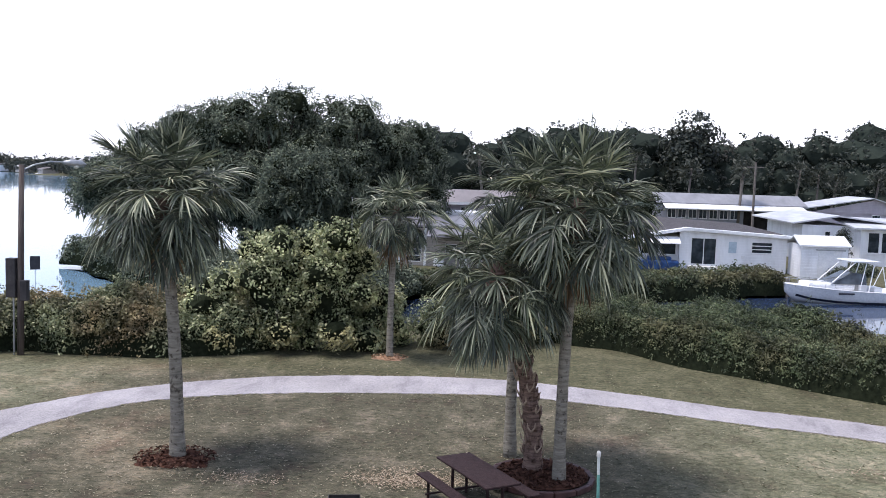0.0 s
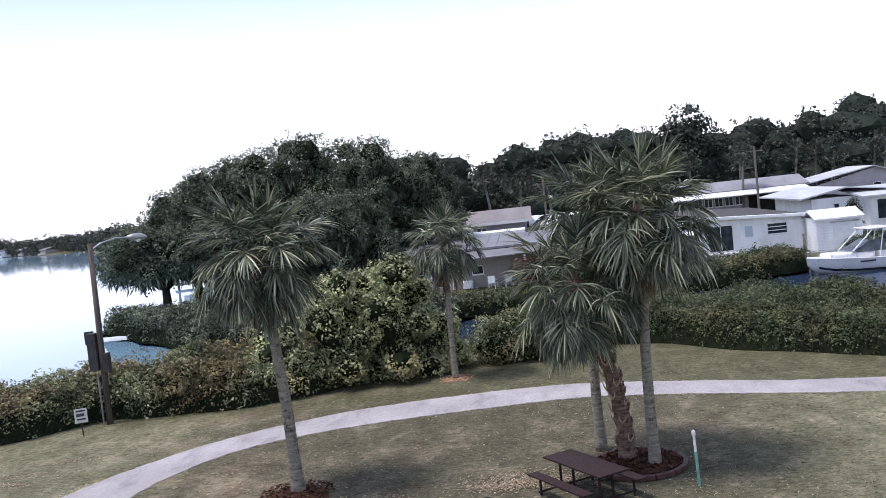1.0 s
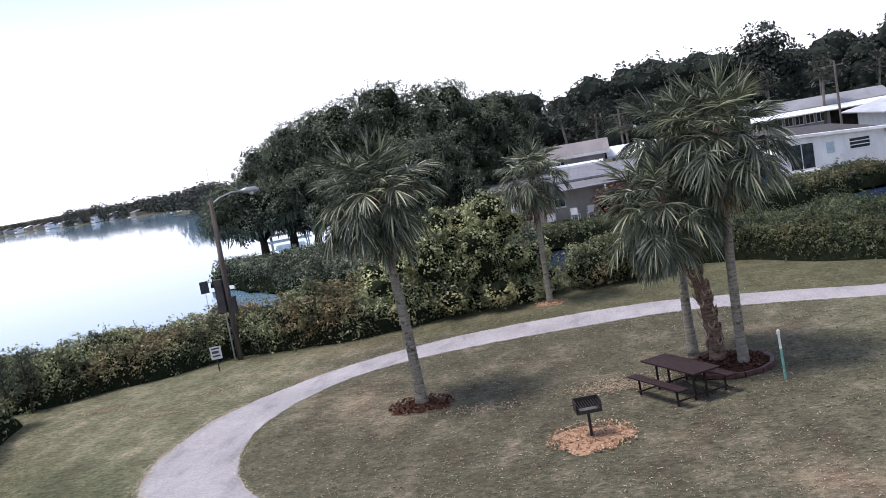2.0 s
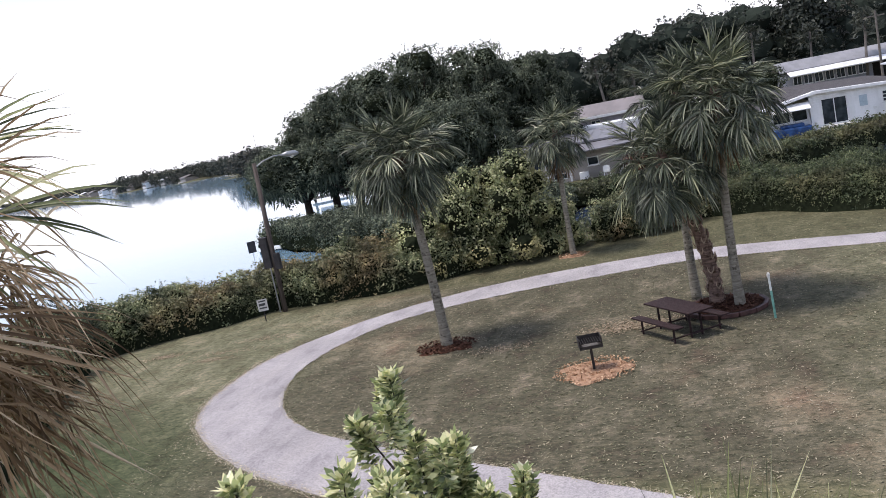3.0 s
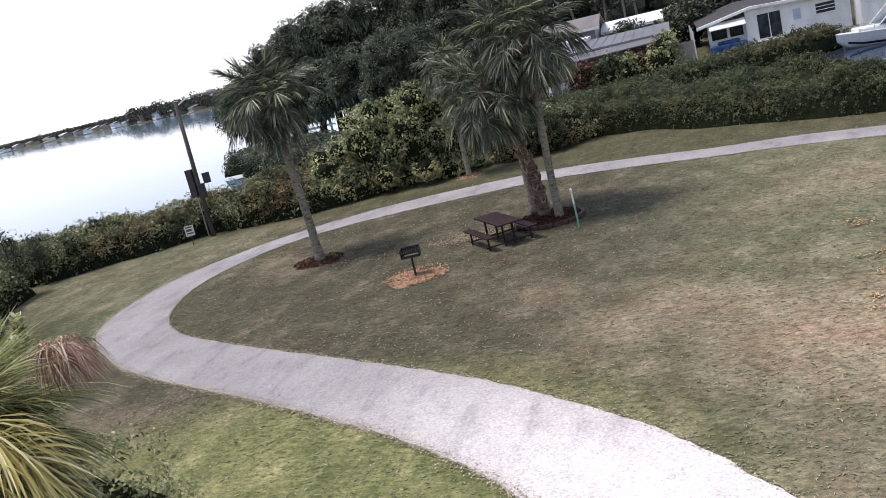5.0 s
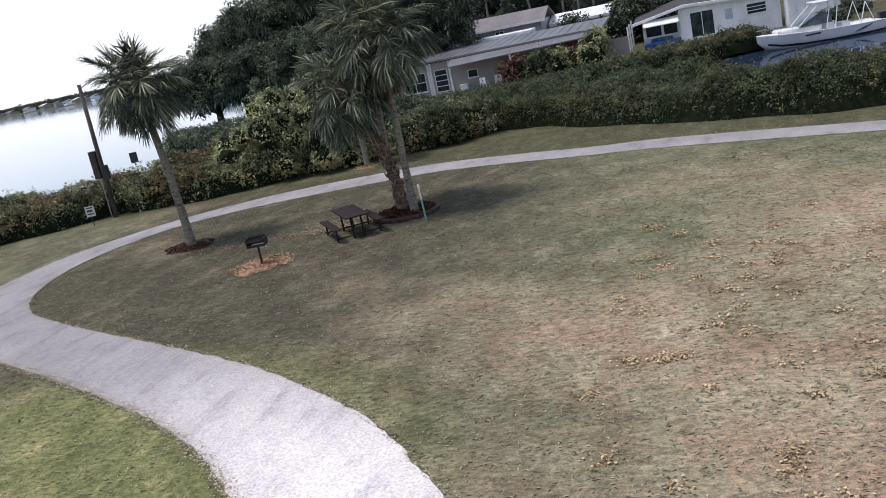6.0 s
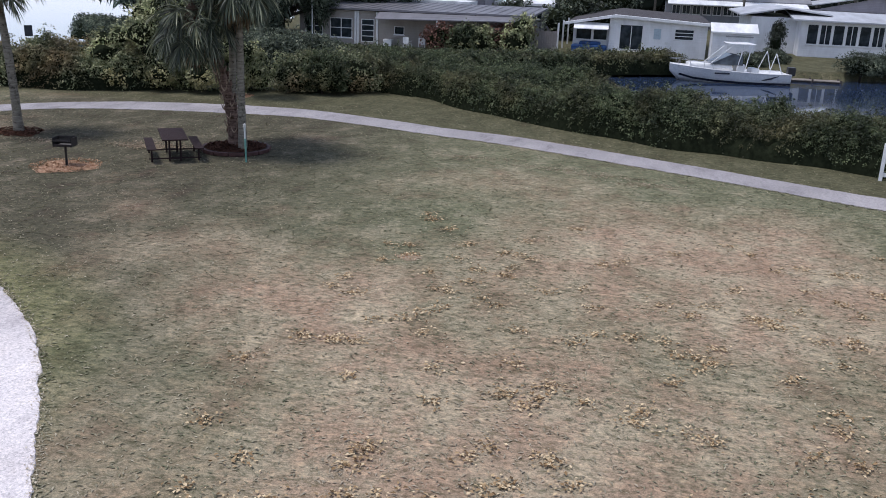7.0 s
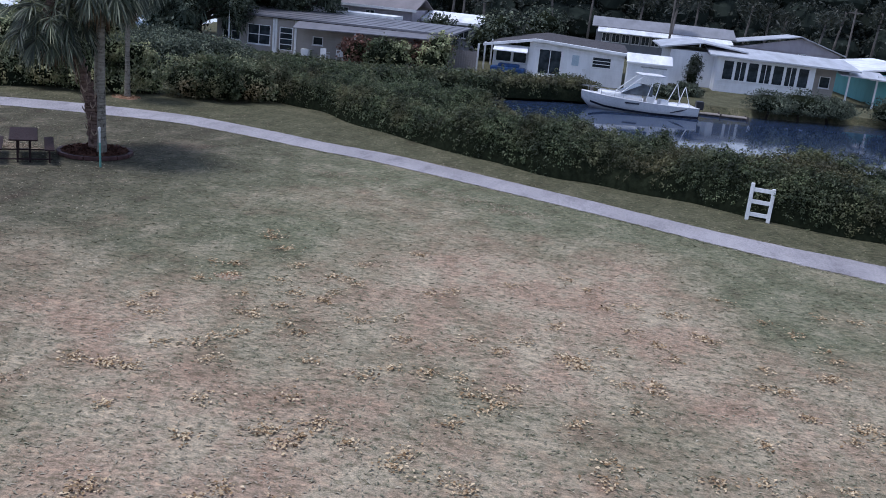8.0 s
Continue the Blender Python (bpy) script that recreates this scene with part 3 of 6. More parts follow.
def on_path(x, y, grow=0.0):
    ring = np.vstack([PATH_IN, PATH_OUT[::-1]])
    return inside(x, y, [tuple(p) for p in ring[::3]])


# ---- plants ----
def fan_mesh(name, material, pitch, seed, petiole, costa, seg, count, wide, curl=1.0, droop=1.0, spread=118, mess=0.08):
    """A fan leaf of a cabbage palm, growing along +x from the origin at that pitch: stalk, a midrib that arches over,
    and folded segments that spread from it and hang at their tips."""
    r = np.random.RandomState(seed)
    verts, faces = [], []
    ang, pos = radians(pitch), np.zeros(3)
    curl *= float(np.interp(pitch, (-70, -32, 2, 30, 60, 84), (0.25, 0.6, 0.85, 0.5, 0.2, 0.1)))
    droop *= float(np.interp(pitch, (-70, -32, 2, 26, 50, 84), (0.5, 0.8, 0.9, 0.6, 0.3, 0.12)))
    if pitch > 60:
        petiole, seg = petiole * 0.7, seg * 0.95
    elif pitch < -30:
        petiole *= 0.8
    pts, angs = [], []
    for i in range(9):
        pts.append(pos.copy())
        angs.append(ang)
        step = petiole / 4 if i < 4 else costa / 4
        pos = pos + step * np.array([math.cos(ang), 0, math.sin(ang)])
        ang -= 0.07 * math.cos(radians(pitch)) if i < 4 else 0.25 * curl
    for i, q in enumerate(pts):
        w = 0.6 * wide + 0.010 - 0.0015 * i
        verts += [q + (0, w * 0.5, 0), q + (0, -w * 0.5, 0), q + (0, 0, -w * 0.6)]
    for i in range(8):
        o = 3 * i
        for j in range(3):
            k = (j + 1) % 3
            faces.append((o + j, o + k, o + 3 + k, o + 3 + j))
    down = np.array([0, 0, -1.0])
    for i in range(count):
        a = radians(spread) * (2 * (i + 0.5) / count - 1) + r.normal() * 0.03
        f = 4 + 4 * max(0.0, math.cos(a)) ** 1.5
        k = min(int(f), 7)
        base = pts[k] + (pts[k + 1] - pts[k]) * (f - k)
        t = angs[k]
        d = np.array([math.cos(t), 0, math.sin(t)])
        up = np.array([-math.sin(t), 0, math.cos(t)])
        out = math.cos(a) * d + math.sin(a) * np.array([0, 1.0, 0]) + up * (0.22 + r.normal() * 0.08) + r.normal(0, mess, 3)
        out /= np.linalg.norm(out)
        L = seg * (0.80 + 0.20 * math.cos(a)) * r.uniform(0.85, 1.12)
        g = droop * r.uniform(0.75, 1.3)
        wdir = np.cross(out, up)
        wdir /= np.linalg.norm(wdir) + 1e-9
        tw = r.normal() * 0.35
        wdir = wdir * math.cos(tw) + up * math.sin(tw)
        p, o = base.copy(), len(verts)
        for u, w in ((0, 0.4), (0.25, 0.95), (0.5, 1.0), (0.75, 0.62), (1.0, 0.06)):
            dirn = out + down * g * u ** 1.4 * 1.5
            dirn /= np.linalg.norm(dirn)
            if u:
                p = p + dirn * L * 0.25
            fold = np.cross(wdir, dirn) * wide * w * 0.28
            verts += [p + wdir * wide * w * 0.5, p - fold, p - wdir * wide * w * 0.5]
        for m in range(4):
            q = o + 3 * m
            faces += [(q, q + 1, q + 4, q + 3), (q + 1, q + 2, q + 5, q + 4)]
    return fast_mesh(name, np.array(verts), np.array(faces), material)


FRONDS = {}
PITCHES = (84, 66, 50, 34, 18, 2, -14, -32, -52, -70)


def fronds(style):
    """Shared leaf meshes of one style, from upright to hanging."""
    if style not in FRONDS:
        mat, pet, costa, seg, cnt, wide, curl, droop, mess = {
            "green": ("palm_leaf", 1.00, 0.36, 0.68, 36, 0.037, 1.3, 0.88, 0.13),
            "inner": ("palm_leaf", 0.66, 0.36, 0.68, 36, 0.037, 1.2, 0.85, 0.13),
            "small": ("palm_leaf", 0.72, 0.30, 0.58, 30, 0.036, 1.3, 1.15, 0.12),
            "dead": ("palm_leaf_dead", 0.62, 0.30, 0.70, 22, 0.044, 1.8, 1.8, 0.15),
            "near": ("palm_leaf_yellow", 0.36, 0.24, 0.74, 58, 0.0135, 1.3, 1.1, 0.11),
            "neardead": ("palm_leaf_dead", 0.44, 0.20, 0.66, 34, 0.013, 1.4, 1.8, 0.60),
            "neargreen": ("palm_leaf_yellow", 0.45, 0.22, 0.62, 28, 0.020, 0.9, 0.9, 0.12)}[style]
        FRONDS[style] = [fan_mesh("frond", mat, pt, 40 + i, pet, costa, seg, cnt, wide, curl, droop, 118, mess) for i, pt in enumerate(PITCHES)]
    return FRONDS[style]


def trunk_mesh(base, top, r0, r1, seed, boots=0.0):
    r = np.random.RandomState(seed)
    bm = bmesh.new()
    base, top = Vector(base), Vector(top)
    mid = base + (top - base) * 0.5
    mid = Vector((base.x - (top.x - base.x) * 0.1, base.y - (top.y - base.y) * 0.1, mid.z)) + Vector((r.uniform(-0.08, 0.08), r.uniform(-0.08, 0.08), 0))
    pts, rad, n = [], [], 22
    for i in range(n + 1):
        s = i / n
        pts.append(base * (1 - s) ** 2 + mid * 2 * s * (1 - s) + top * s * s)
        rad.append((r0 + (r1 - r0) * s) * (1 + 0.35 * math.exp(-9 * s)) * r.uniform(0.95, 1.05))
    tube(bm, pts, rad, 12)
    if boots:
        # old leaf bases, split into a V, wrapped round the stem
        for k in range(int(44 * boots)):
            s = 0.05 + 0.93 * k / (44 * boots)
            c = base * (1 - s) ** 2 + mid * 2 * s * (1 - s) + top * s * s
            a = k * 2.4
            rr = r0 + (r1 - r0) * s
            for da in (-0.28, 0.28):
                d0 = Vector((math.cos(a + 0.3 * da), math.sin(a + 0.3 * da), 0))
                d1 = Vector((math.cos(a + da), math.sin(a + da), 0))
                tube(bm, [c + d0 * rr * 0.85, c + d0 * rr * 1.15 + Vector((0, 0, 0.12)), c + d1 * rr * 1.10 + Vector((0, 0, 0.26))], [0.05, 0.04, 0.018], 5)
    bmesh.ops.recalc_face_normals(bm, faces=bm.faces)
    return bm


def boot_tips(base, top, r0, r1, seed, n=34):
    """Split pale ends of the oldest leaf bases, standing off the stem."""
    r = np.random.RandomState(seed + 9)
    bm = bmesh.new()
    base, top = Vector(base), Vector(top)
    for k in range(n):
        s = 0.06 + 0.86 * (k + r.uniform(0, 1)) / n
        c = base + (top - base) * (s * s)
        c.z = base.z + (top.z - base.z) * s
        a, rr = k * 2.4 + 0.5, (r0 + (r1 - r0) * s)
        for da in (-0.32, 0.32):
            d0, d1 = Vector((math.cos(a), math.sin(a), 0)), Vector((math.cos(a + da), math.sin(a + da), 0))
            tube(bm, [c + d0 * rr * 1.05, c + d1 * rr * 1.32 + Vector((0, 0, 0.11)), c + d1 * rr * 1.5 + Vector((0, 0, 0.22))], [0.022, 0.02, 0.008], 4)
    return bm


def palm(name, base, top, label, style="green", count=38, r0=0.17, r1=0.14, scale=1.0, seed=1, bark="palm_bark", boots=0.0, dead=5, lowest=-62, group="cabbage palms", shag=16, mixed=0.0):
    """A cabbage palm: stem, bud and a round head of fan leaves."""
    rng = np.random.RandomState(seed)
    t = thing(name, label, "palm tree", pose(*base), group)
    off = Vector(top) - Vector(base)
    part("trunk", trunk_mesh((0, 0, -0.1), off, r0, r1, seed, boots), bark, t, "grey ringed trunk" if not boots else "brown trunk with old leaf bases", True)
    if boots and style == "green":
        tagged(part("old_leaf_base", boot_tips((0, 0, 0), off, r0, r1, seed), "bark_straw", t), "pale split ends of old leaf bases", kind="stuff")
    bud = bmesh.new()
    tube(bud, [off - Vector((0, 0, 0.35)), off, off + Vector((0, 0, 0.35)), off + Vector((0, 0, 0.6))], [r1 * 1.2, r1 * 1.7, r1 * 1.2, 0.03], 10)
    part("leaf_bud", bud, "palm_bark_brown", t)
    for i in range(count):
        f = i / (count - 1)
        want = math.degrees(math.asin(0.99 + (math.sin(radians(lowest)) - 0.99) * f)) + rng.uniform(-7, 7)
        k = int(np.argmin([abs(want - p) for p in PITCHES]))
        st = fronds(style)[k]
        if i >= count - dead:
            st = fronds("neardead" if style == "near" else "dead")[min(k + 1, 9)]
        elif style == "green" and i % 5 in (1, 3):
            st = fronds("inner")[k]
        if rng.uniform() < mixed:
            st = fronds("neargreen")[k]
        o = part("frond", st, None, t)
        az = i * 137.5 + rng.uniform(-12, 12)
        sc = scale * rng.uniform(0.88, 1.1)
        o.matrix_basis = Matrix.Translation(off + Vector((0, 0, 0.35 - 0.55 * f))) @ pose(0, 0, 0, 0, 0, az) @ pose(0, 0, 0, rng.uniform(-shag, shag), 0, 0) @ Matrix.Diagonal((sc, sc, sc, 1))
    return t


def crown_cards(rng, lobes, n, size, tilt=0.8, gap=0.0, low=-1e9, loose=1.9):
    """Leaf clumps over the skins of overlapping lobes (x, y, z, rx, ry, rz)."""
    L = np.array(lobes, float)
    area = (L[:, 3] * L[:, 4] + L[:, 3] * L[:, 5] + L[:, 4] * L[:, 5])
    pick = rng.choice(len(L), n, p=area / area.sum())
    d = rng.normal(size=(n, 3))
    d /= np.linalg.norm(d, axis=1, keepdims=True)
    rad = 1.0 - 0.38 * rng.uniform(0, 1, (n, 1)) ** 2.4 + 0.05 * rng.normal(size=(n, 1))
    C, R = L[pick, :3], L[pick, 3:]
    bumpy = 1 + 0.16 * np.sin(5 * d[:, :1] + pick[:, None]) * np.sin(4.3 * d[:, 1:2] + 2 * pick[:, None]) + 0.12 * np.sin(11 * d[:, 2:3] + 3 * d[:, :1] + pick[:, None])
    pos = C + R * d * rad * bumpy
    keep = pos[:, 2] > low
    if gap:
        keep &= smooth_noise(pos[:, 0] * 1.0 + pos[:, 2] * 0.7, pos[:, 1] - pos[:, 2] * 0.9, 1.6, 9) > -1.3 + gap
    pos, d = pos[keep], d[keep]
    few = rng.permutation(len(pos))[:max(40, len(pos) // 9)]
    return clumped(rng, pos[few], d[few], 10, loose * size, size, 0.55, 0.45)


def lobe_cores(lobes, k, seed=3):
    """The dim inside of a crown: a rough lump in every lobe, coloured as the shade there."""
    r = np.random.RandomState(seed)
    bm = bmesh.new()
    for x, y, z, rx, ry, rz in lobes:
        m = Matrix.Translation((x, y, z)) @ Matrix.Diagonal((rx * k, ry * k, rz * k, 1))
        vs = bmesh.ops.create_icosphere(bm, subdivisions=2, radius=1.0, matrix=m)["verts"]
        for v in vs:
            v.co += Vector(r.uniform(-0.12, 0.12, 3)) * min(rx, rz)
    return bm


def tree(name, base, lobes, label, n, size, material, seed, trunk_r=0.3, stems=3, bark="bark_dark", gap=0.25, group="", core=0.0):
    """A broadleaf tree: stems and limbs that reach into the lobes of an uneven crown."""
    rng = np.random.RandomState(seed)
    t = thing(name, label, "tree", pose(*base), group)
    bm = bmesh.new()
    fork = Vector((0, 0, 0.30 * max(l[2] for l in lobes)))
    tube(bm, [(0, 0, -0.6 if lobes[0][2] < 4 else -2.1), fork * 0.5 + Vector((rng.uniform(-0.2, 0.2), 0, 0)), fork], [trunk_r * 1.3, trunk_r, trunk_r * 0.85], 9)
    for lb in lobes:
        c = Vector(lb[:3])
        m = (fork + c) / 2 + Vector(rng.uniform(-0.5, 0.5, 3))
        tube(bm, [fork * 0.9, m, c, c + Vector((0, 0, lb[5] * 0.6))], [trunk_r * 0.6, trunk_r * 0.38, trunk_r * 0.22, 0.03], 6)
    part("trunk", bm, bark, t, smooth=True)
    v, f = crown_cards(rng, lobes, n, size, gap=gap, low=0.1)
    crown = part("crown", fast_mesh("crown", v, f, material), None, t)
    # added dark lumps stand in for shade deep in the crown
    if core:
        part("inner_crown", lobe_cores(lobes, core), "hedge_shade", crown)
    return t


def hedge(name, front, back, height, label, material, seed, face_n, top_n, size, rough=0.35, lift=None):
    """A dense bank of shrubs between a front and a back line: core coloured as inner shade, leaves over its whole skin.
    """
    rng = np.random.RandomState(seed)
    n = 200
    F, B = resample(spline(front, 0.5), n), resample(spline(back, 0.5), n)
    w = np.r_[0, 0.012, 0.035, 0.07, np.linspace(0.11, 0.9, 14), 0.94, 0.97, 0.99, 1.0]
    prof = np.minimum(1, np.minimum((w / 0.09) ** 0.45, ((1 - w) / 0.09) ** 0.45))
    X = F[:, None, 0] * (1 - w) + B[:, None, 0] * w
    Y = F[:, None, 1] * (1 - w) + B[:, None, 1] * w
    tall = height if lift is None else height * lift(X, Y)
    Z = prof * tall * (1 + rough * 0.5 * smooth_noise(X, Y, 0.9, seed) + rough * 0.45 * smooth_noise(X, Y, 3.2, seed + 1)) - 0.25 * (prof < 0.02)
    ends = np.minimum(1, np.minimum(np.arange(n), np.arange(n)[::-1]) / 9.0) ** 0.5
    Z = np.where(Z > 0, Z * ends[:, None], Z)
    swing = 0.35 * smooth_noise(X, Y, 1.1, seed + 2)
    Y = Y + swing * (1 - w) * 0.9
    P = np.stack([X, Y, Z], -1)
    k = len(w)
    ids = np.arange(n * k).reshape(n, k)
    faces = np.stack([ids[:-1, :-1], ids[1:, :-1], ids[1:, 1:], ids[:-1, 1:]], -1).reshape(-1, 4)
    # near-black sheet under the leaves stands in for the shade between them
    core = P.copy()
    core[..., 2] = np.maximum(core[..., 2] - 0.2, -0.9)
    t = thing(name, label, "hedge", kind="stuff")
    part("core", fast_mesh("core", core.reshape(-1, 3), faces, "hedge_shade"), None, t)
    # leaves by area, denser on the face towards the lawn
    a, b, c, d = (P.reshape(-1, 3)[faces[:, j]] for j in range(4))
    nr = np.cross(b - a, d - a)
    area = np.linalg.norm(nr, axis=1)
    nr = nr / (area[:, None] + 1e-9)
    nr[nr[:, 2] < 0] *= -1
    col = np.tile(np.arange(k - 1), n - 1)
    dens = np.where(col < 5, face_n, np.where(col < 9, 0.5 * (face_n + top_n), top_n))
    num = rng.poisson(area * dens / 9.0)
    pick = np.repeat(np.arange(len(faces)), num)
    s, q = rng.uniform(0, 1, (2, len(pick), 1))
    pos = a[pick] * (1 - s) * (1 - q) + b[pick] * s * (1 - q) + c[pick] * s * q + d[pick] * (1 - s) * q
    pos = pos + nr[pick] * (rng.exponential(0.10, (len(pick), 1)) - 0.09)
    # fewer leaves at the foot, so the shade-coloured core shows as a dark band
    full = np.clip(pos[:, 2] / (0.72 * height) + 0.25 * smooth_noise(pos[:, 0], pos[:, 1], 1.3, seed + 5), 0, 1)
    keep = (rng.uniform(0, 1, len(pos)) < 0.05 + 0.95 * full ** 1.8) | (col[pick] > 6)
    pos, pick = pos[keep], pick[keep]
    v, f = clumped(rng, pos, nr[pick], 10, 1.7 * size, size, 0.5, 0.45)
    part("leaves", fast_mesh("leaves", v, f, material), None, t)
    return t


# ---- hedges and shrubs ----
hedge("mangrove_hedge", [(-3.2, 33.6), (0.5, 34.9), (3.3, 34.2), (5.4, 32.0), (8.7, 29.4), (12, 27.1), (15, 25.3), (18.8, 24.1), (22, 22.9), (26, 21.2), (34, 18.5), (52, 12.5)],
      [(-4, 41), (1, 41), (5, 40.4), (9, 38.2), (12.5, 34.0), (16, 30.4), (19.5, 28.8), (23, 28.0), (27.5, 26.7), (31, 25.4), (38, 22.8), (55, 17)], 1.35,
      "broad clipped hedge of olive green mangrove along the canal", "hedge_leaf", 11, 900, 560, 0.085, rough=0.5)
hedge("shore_hedge", [(-27.5, 22.0), (-23.4, 24.4), (-21.4, 25.7), (-19.3, 26.9), (-17.2, 28.9), (-14.2, 28.6), (-11.2, 29.2), (-9.2, 31.2)],
      [(-29, 25.5), (-25.5, 27.5), (-22.5, 29.6), (-20, 31), (-17.5, 32), (-14.5, 33), (-11.5, 34.4), (-9, 35.6)], 1.45,
      "low shore hedge of green and rust red leaves", "shore_hedge_leaf", 21, 800, 480, 0.115, rough=0.5)
hedge("mangrove_spit", [(-29, 54.6), (-27.3, 53.2), (-25.2, 51.3), (-23, 48.2), (-19.5, 44.6), (-16, 42.8), (-12, 41.4), (-7, 41.6)],
      [(-32, 57.5), (-29, 57.5), (-24, 57), (-18, 55), (-12, 53.5), (-6, 51.5)], 1.35,
      "dark low mangrove thicket standing in the bay water", "tree_leaf", 31, 260, 130, 0.17, rough=0.22)
hedge("canal_hedge", [(-9, 49.6), (-3, 50), (3, 50.6), (8, 52.4), (12, 54.8), (14.4, 56.4), (16.6, 57.4)],
      [(-9, 53), (-3, 53.5), (3, 54.5), (8, 57), (12, 60), (14.8, 61.5), (16.9, 62)], 0.6,
      "dark green mangrove hedge on the far canal bank", "hedge_leaf", 41, 260, 150, 0.16, lift=lambda x, y: np.interp(x, (4.0, 8.0), (0.9, 1.15)))
hedge("west_thicket", [(-15.6, -8), (-16.0, 0), (-16.6, 6), (-17.8, 11), (-19.8, 15.2), (-21.4, 18.2), (-22.4, 20.3), (-22.9, 22.4)],
      [(-29, -8), (-30, 0), (-30, 7), (-29.5, 14), (-28.5, 20), (-27.5, 24)], 1.45,
      "dense dark green shoreline thicket beside the path", "shore_hedge_leaf", 51, 220, 90, 0.17, rough=0.6)


def shrub(name, base, lobes, label, n, size, material, seed, gap=0.2):
    return tree(name, base, lobes, label, n, size, material, seed, trunk_r=0.07, gap=gap, group="shoreline shrubs", core=0.72)


def billows(w, d, h, seed, k=11):
    r = np.random.RandomState(seed)
    lob = [(0, 0, 0.42 * h, 0.34 * w, 0.34 * d, 0.42 * h)]
    for i in range(k):
        f = (i + 0.5) / k
        a = 2.4 * i + r.uniform(0, 0.4)
        q = math.sqrt(max(0.04, 1 - max(0, (f - 0.3) / 0.75) ** 2)) * 0.36
        s = r.uniform(0.15, 0.23) * w
        lob.append((q * w * math.cos(a), q * d * math.sin(a), max(0.4, f * h * 0.92 - 0.3 * s), s, s, 0.8 * s))
    return lob


for i, (x, y, w, d, h, n) in enumerate(((-11.2, 31.0, 3.4, 3.0, 3.0, 5200), (-9.3, 31.4, 3.8, 3.2, 4.7, 8200), (-7.2, 31.8, 3.8, 3.2, 5.0, 8600), (-5.6, 33.0, 2.6, 2.6, 2.3, 4000))):
    shrub("shrub", (x, y, 0), billows(w, d, h, 60 + i), "tall olive green shrub with pale leaf tips", int(1.8 * n), 0.125, "big_shrub_leaf", 61 + i)
shrub("shrub", (-3.0, 33.4, 0), [(0, 0, 0.8, 1.4, 1.1, 0.95), (0.6, 0.3, 1.3, 0.9, 0.8, 0.7)], "dark brownish green shrub beside the mid palm", 6500, 0.11, "shore_hedge_leaf", 64)
shrub("shrub", (-1.5, 33.4, 0), [(0, 0, 1.0, 1.25, 1.1, 1.05), (0.2, 0, 1.5, 0.9, 0.8, 0.6)], "rounded grey green shrub between palm and hedge", 7000, 0.10, "hedge_leaf", 66)
shrub("shrub", (-0.4, 34.8, 0), [(0, 0, 0.9, 1.4, 1.2, 1.1)], "dark brownish green shrub beside the hedge", 4500, 0.11, "shore_hedge_leaf", 65)


def young_pine(x, y, h, seed):
    """A young feathery pine: a thin leader and whorls of upswept branches clothed in needles."""
    rng = np.random.RandomState(seed)
    t = thing("young_pine", "young dark feathery pine above the thicket", "tree", pose(x, y, 0), "young pines")
    st = bmesh.new()
    tube(st, [(0, 0, -0.1), (0.04, 0.02, h * 0.5), (0, 0, h)], [0.05, 0.03, 0.006], 6)
    P, D = [], []
    for k in range(34):
        f = 0.25 + 0.73 * k / 33
        a = 2.4 * k + rng.uniform(0, 0.5)
        L = (1.02 - f) * 0.30 * h * rng.uniform(0.7, 1.25) + 0.10
        e = np.array([math.cos(a) * L, math.sin(a) * L, 0.55 * L])
        o = np.array([0, 0, f * h])
        tube(st, [Vector(o), Vector(o + 0.5 * e - np.array([0, 0, 0.04 * L])), Vector(o + e)], [0.012, 0.008, 0.003], 4)
        u = rng.uniform(0.15, 1.05, 46)[:, None]
        P.append(o + e * u)
        D.append(e / np.linalg.norm(e) + rng.normal(0, 0.55, (46, 3)) + np.array([0, 0, 0.35]))
    part("trunk", st, "bark_dark", t)
    v, f = leaf_blades(rng, np.vstack(P), np.vstack(D), 0.17, 0.10, 0.3, 1.5)
    part("needles", fast_mesh("needles", v, f, "tree_leaf"), None, t)


for i, (x, y, h) in enumerate(((-23.3, 21.6, 3.2), (-24.5, 22.0, 3.06), (-23.1, 21.8, 2.6), (-23.7, 23.8, 2.2))):
    young_pine(x, y, h, 70 + i)

# ---- palms ----
palm("palm_tree", (-7.75, 18.7, 0), (-8.0, 18.4, 5.8), "cabbage palm with a straight grey trunk in a mulch ring", "green", 108, 0.15, 0.125, 1.05, 81, lowest=-54, dead=4)
palm("palm_tree", (-4.75, 30.8, 0), (-4.6, 30.6, 5.0), "smaller cabbage palm before the shrubs", "small", 66, 0.115, 0.10, 1.12, 82)
palm("palm_tree", (1.0, 18.5, 0), (1.15, 18.2, 5.8), "tall cabbage palm of the group beside the picnic table", "green", 100, 0.125, 0.12, 1.12, 83, lowest=-74, dead=10)
palm("palm_tree", (-0.12, 20.3, 0), (0.15, 20.0, 5.85), "slender cabbage palm at the back of the group", "green", 76, 0.13, 0.12, 0.95, 84, lowest=-45)
palm("palm_tree", (0.40, 19.1, 0), (-0.5, 18.2, 4.3), "leaning cabbage palm with a thick brown booted trunk", "green", 88, 0.19, 0.16, 1.02, 85, "palm_bark_boots", 1.0, lowest=-74, dead=6)
palm("palm_tree", (-0.5, -4.5, 0), (-0.52, -4.7, 4.12), "cabbage palm with long yellow green leaves above the path", "near", 112, 0.17, 0.14, 1.03, 86, "palm_bark_brown", 1.0, lowest=-30, dead=14, shag=22)
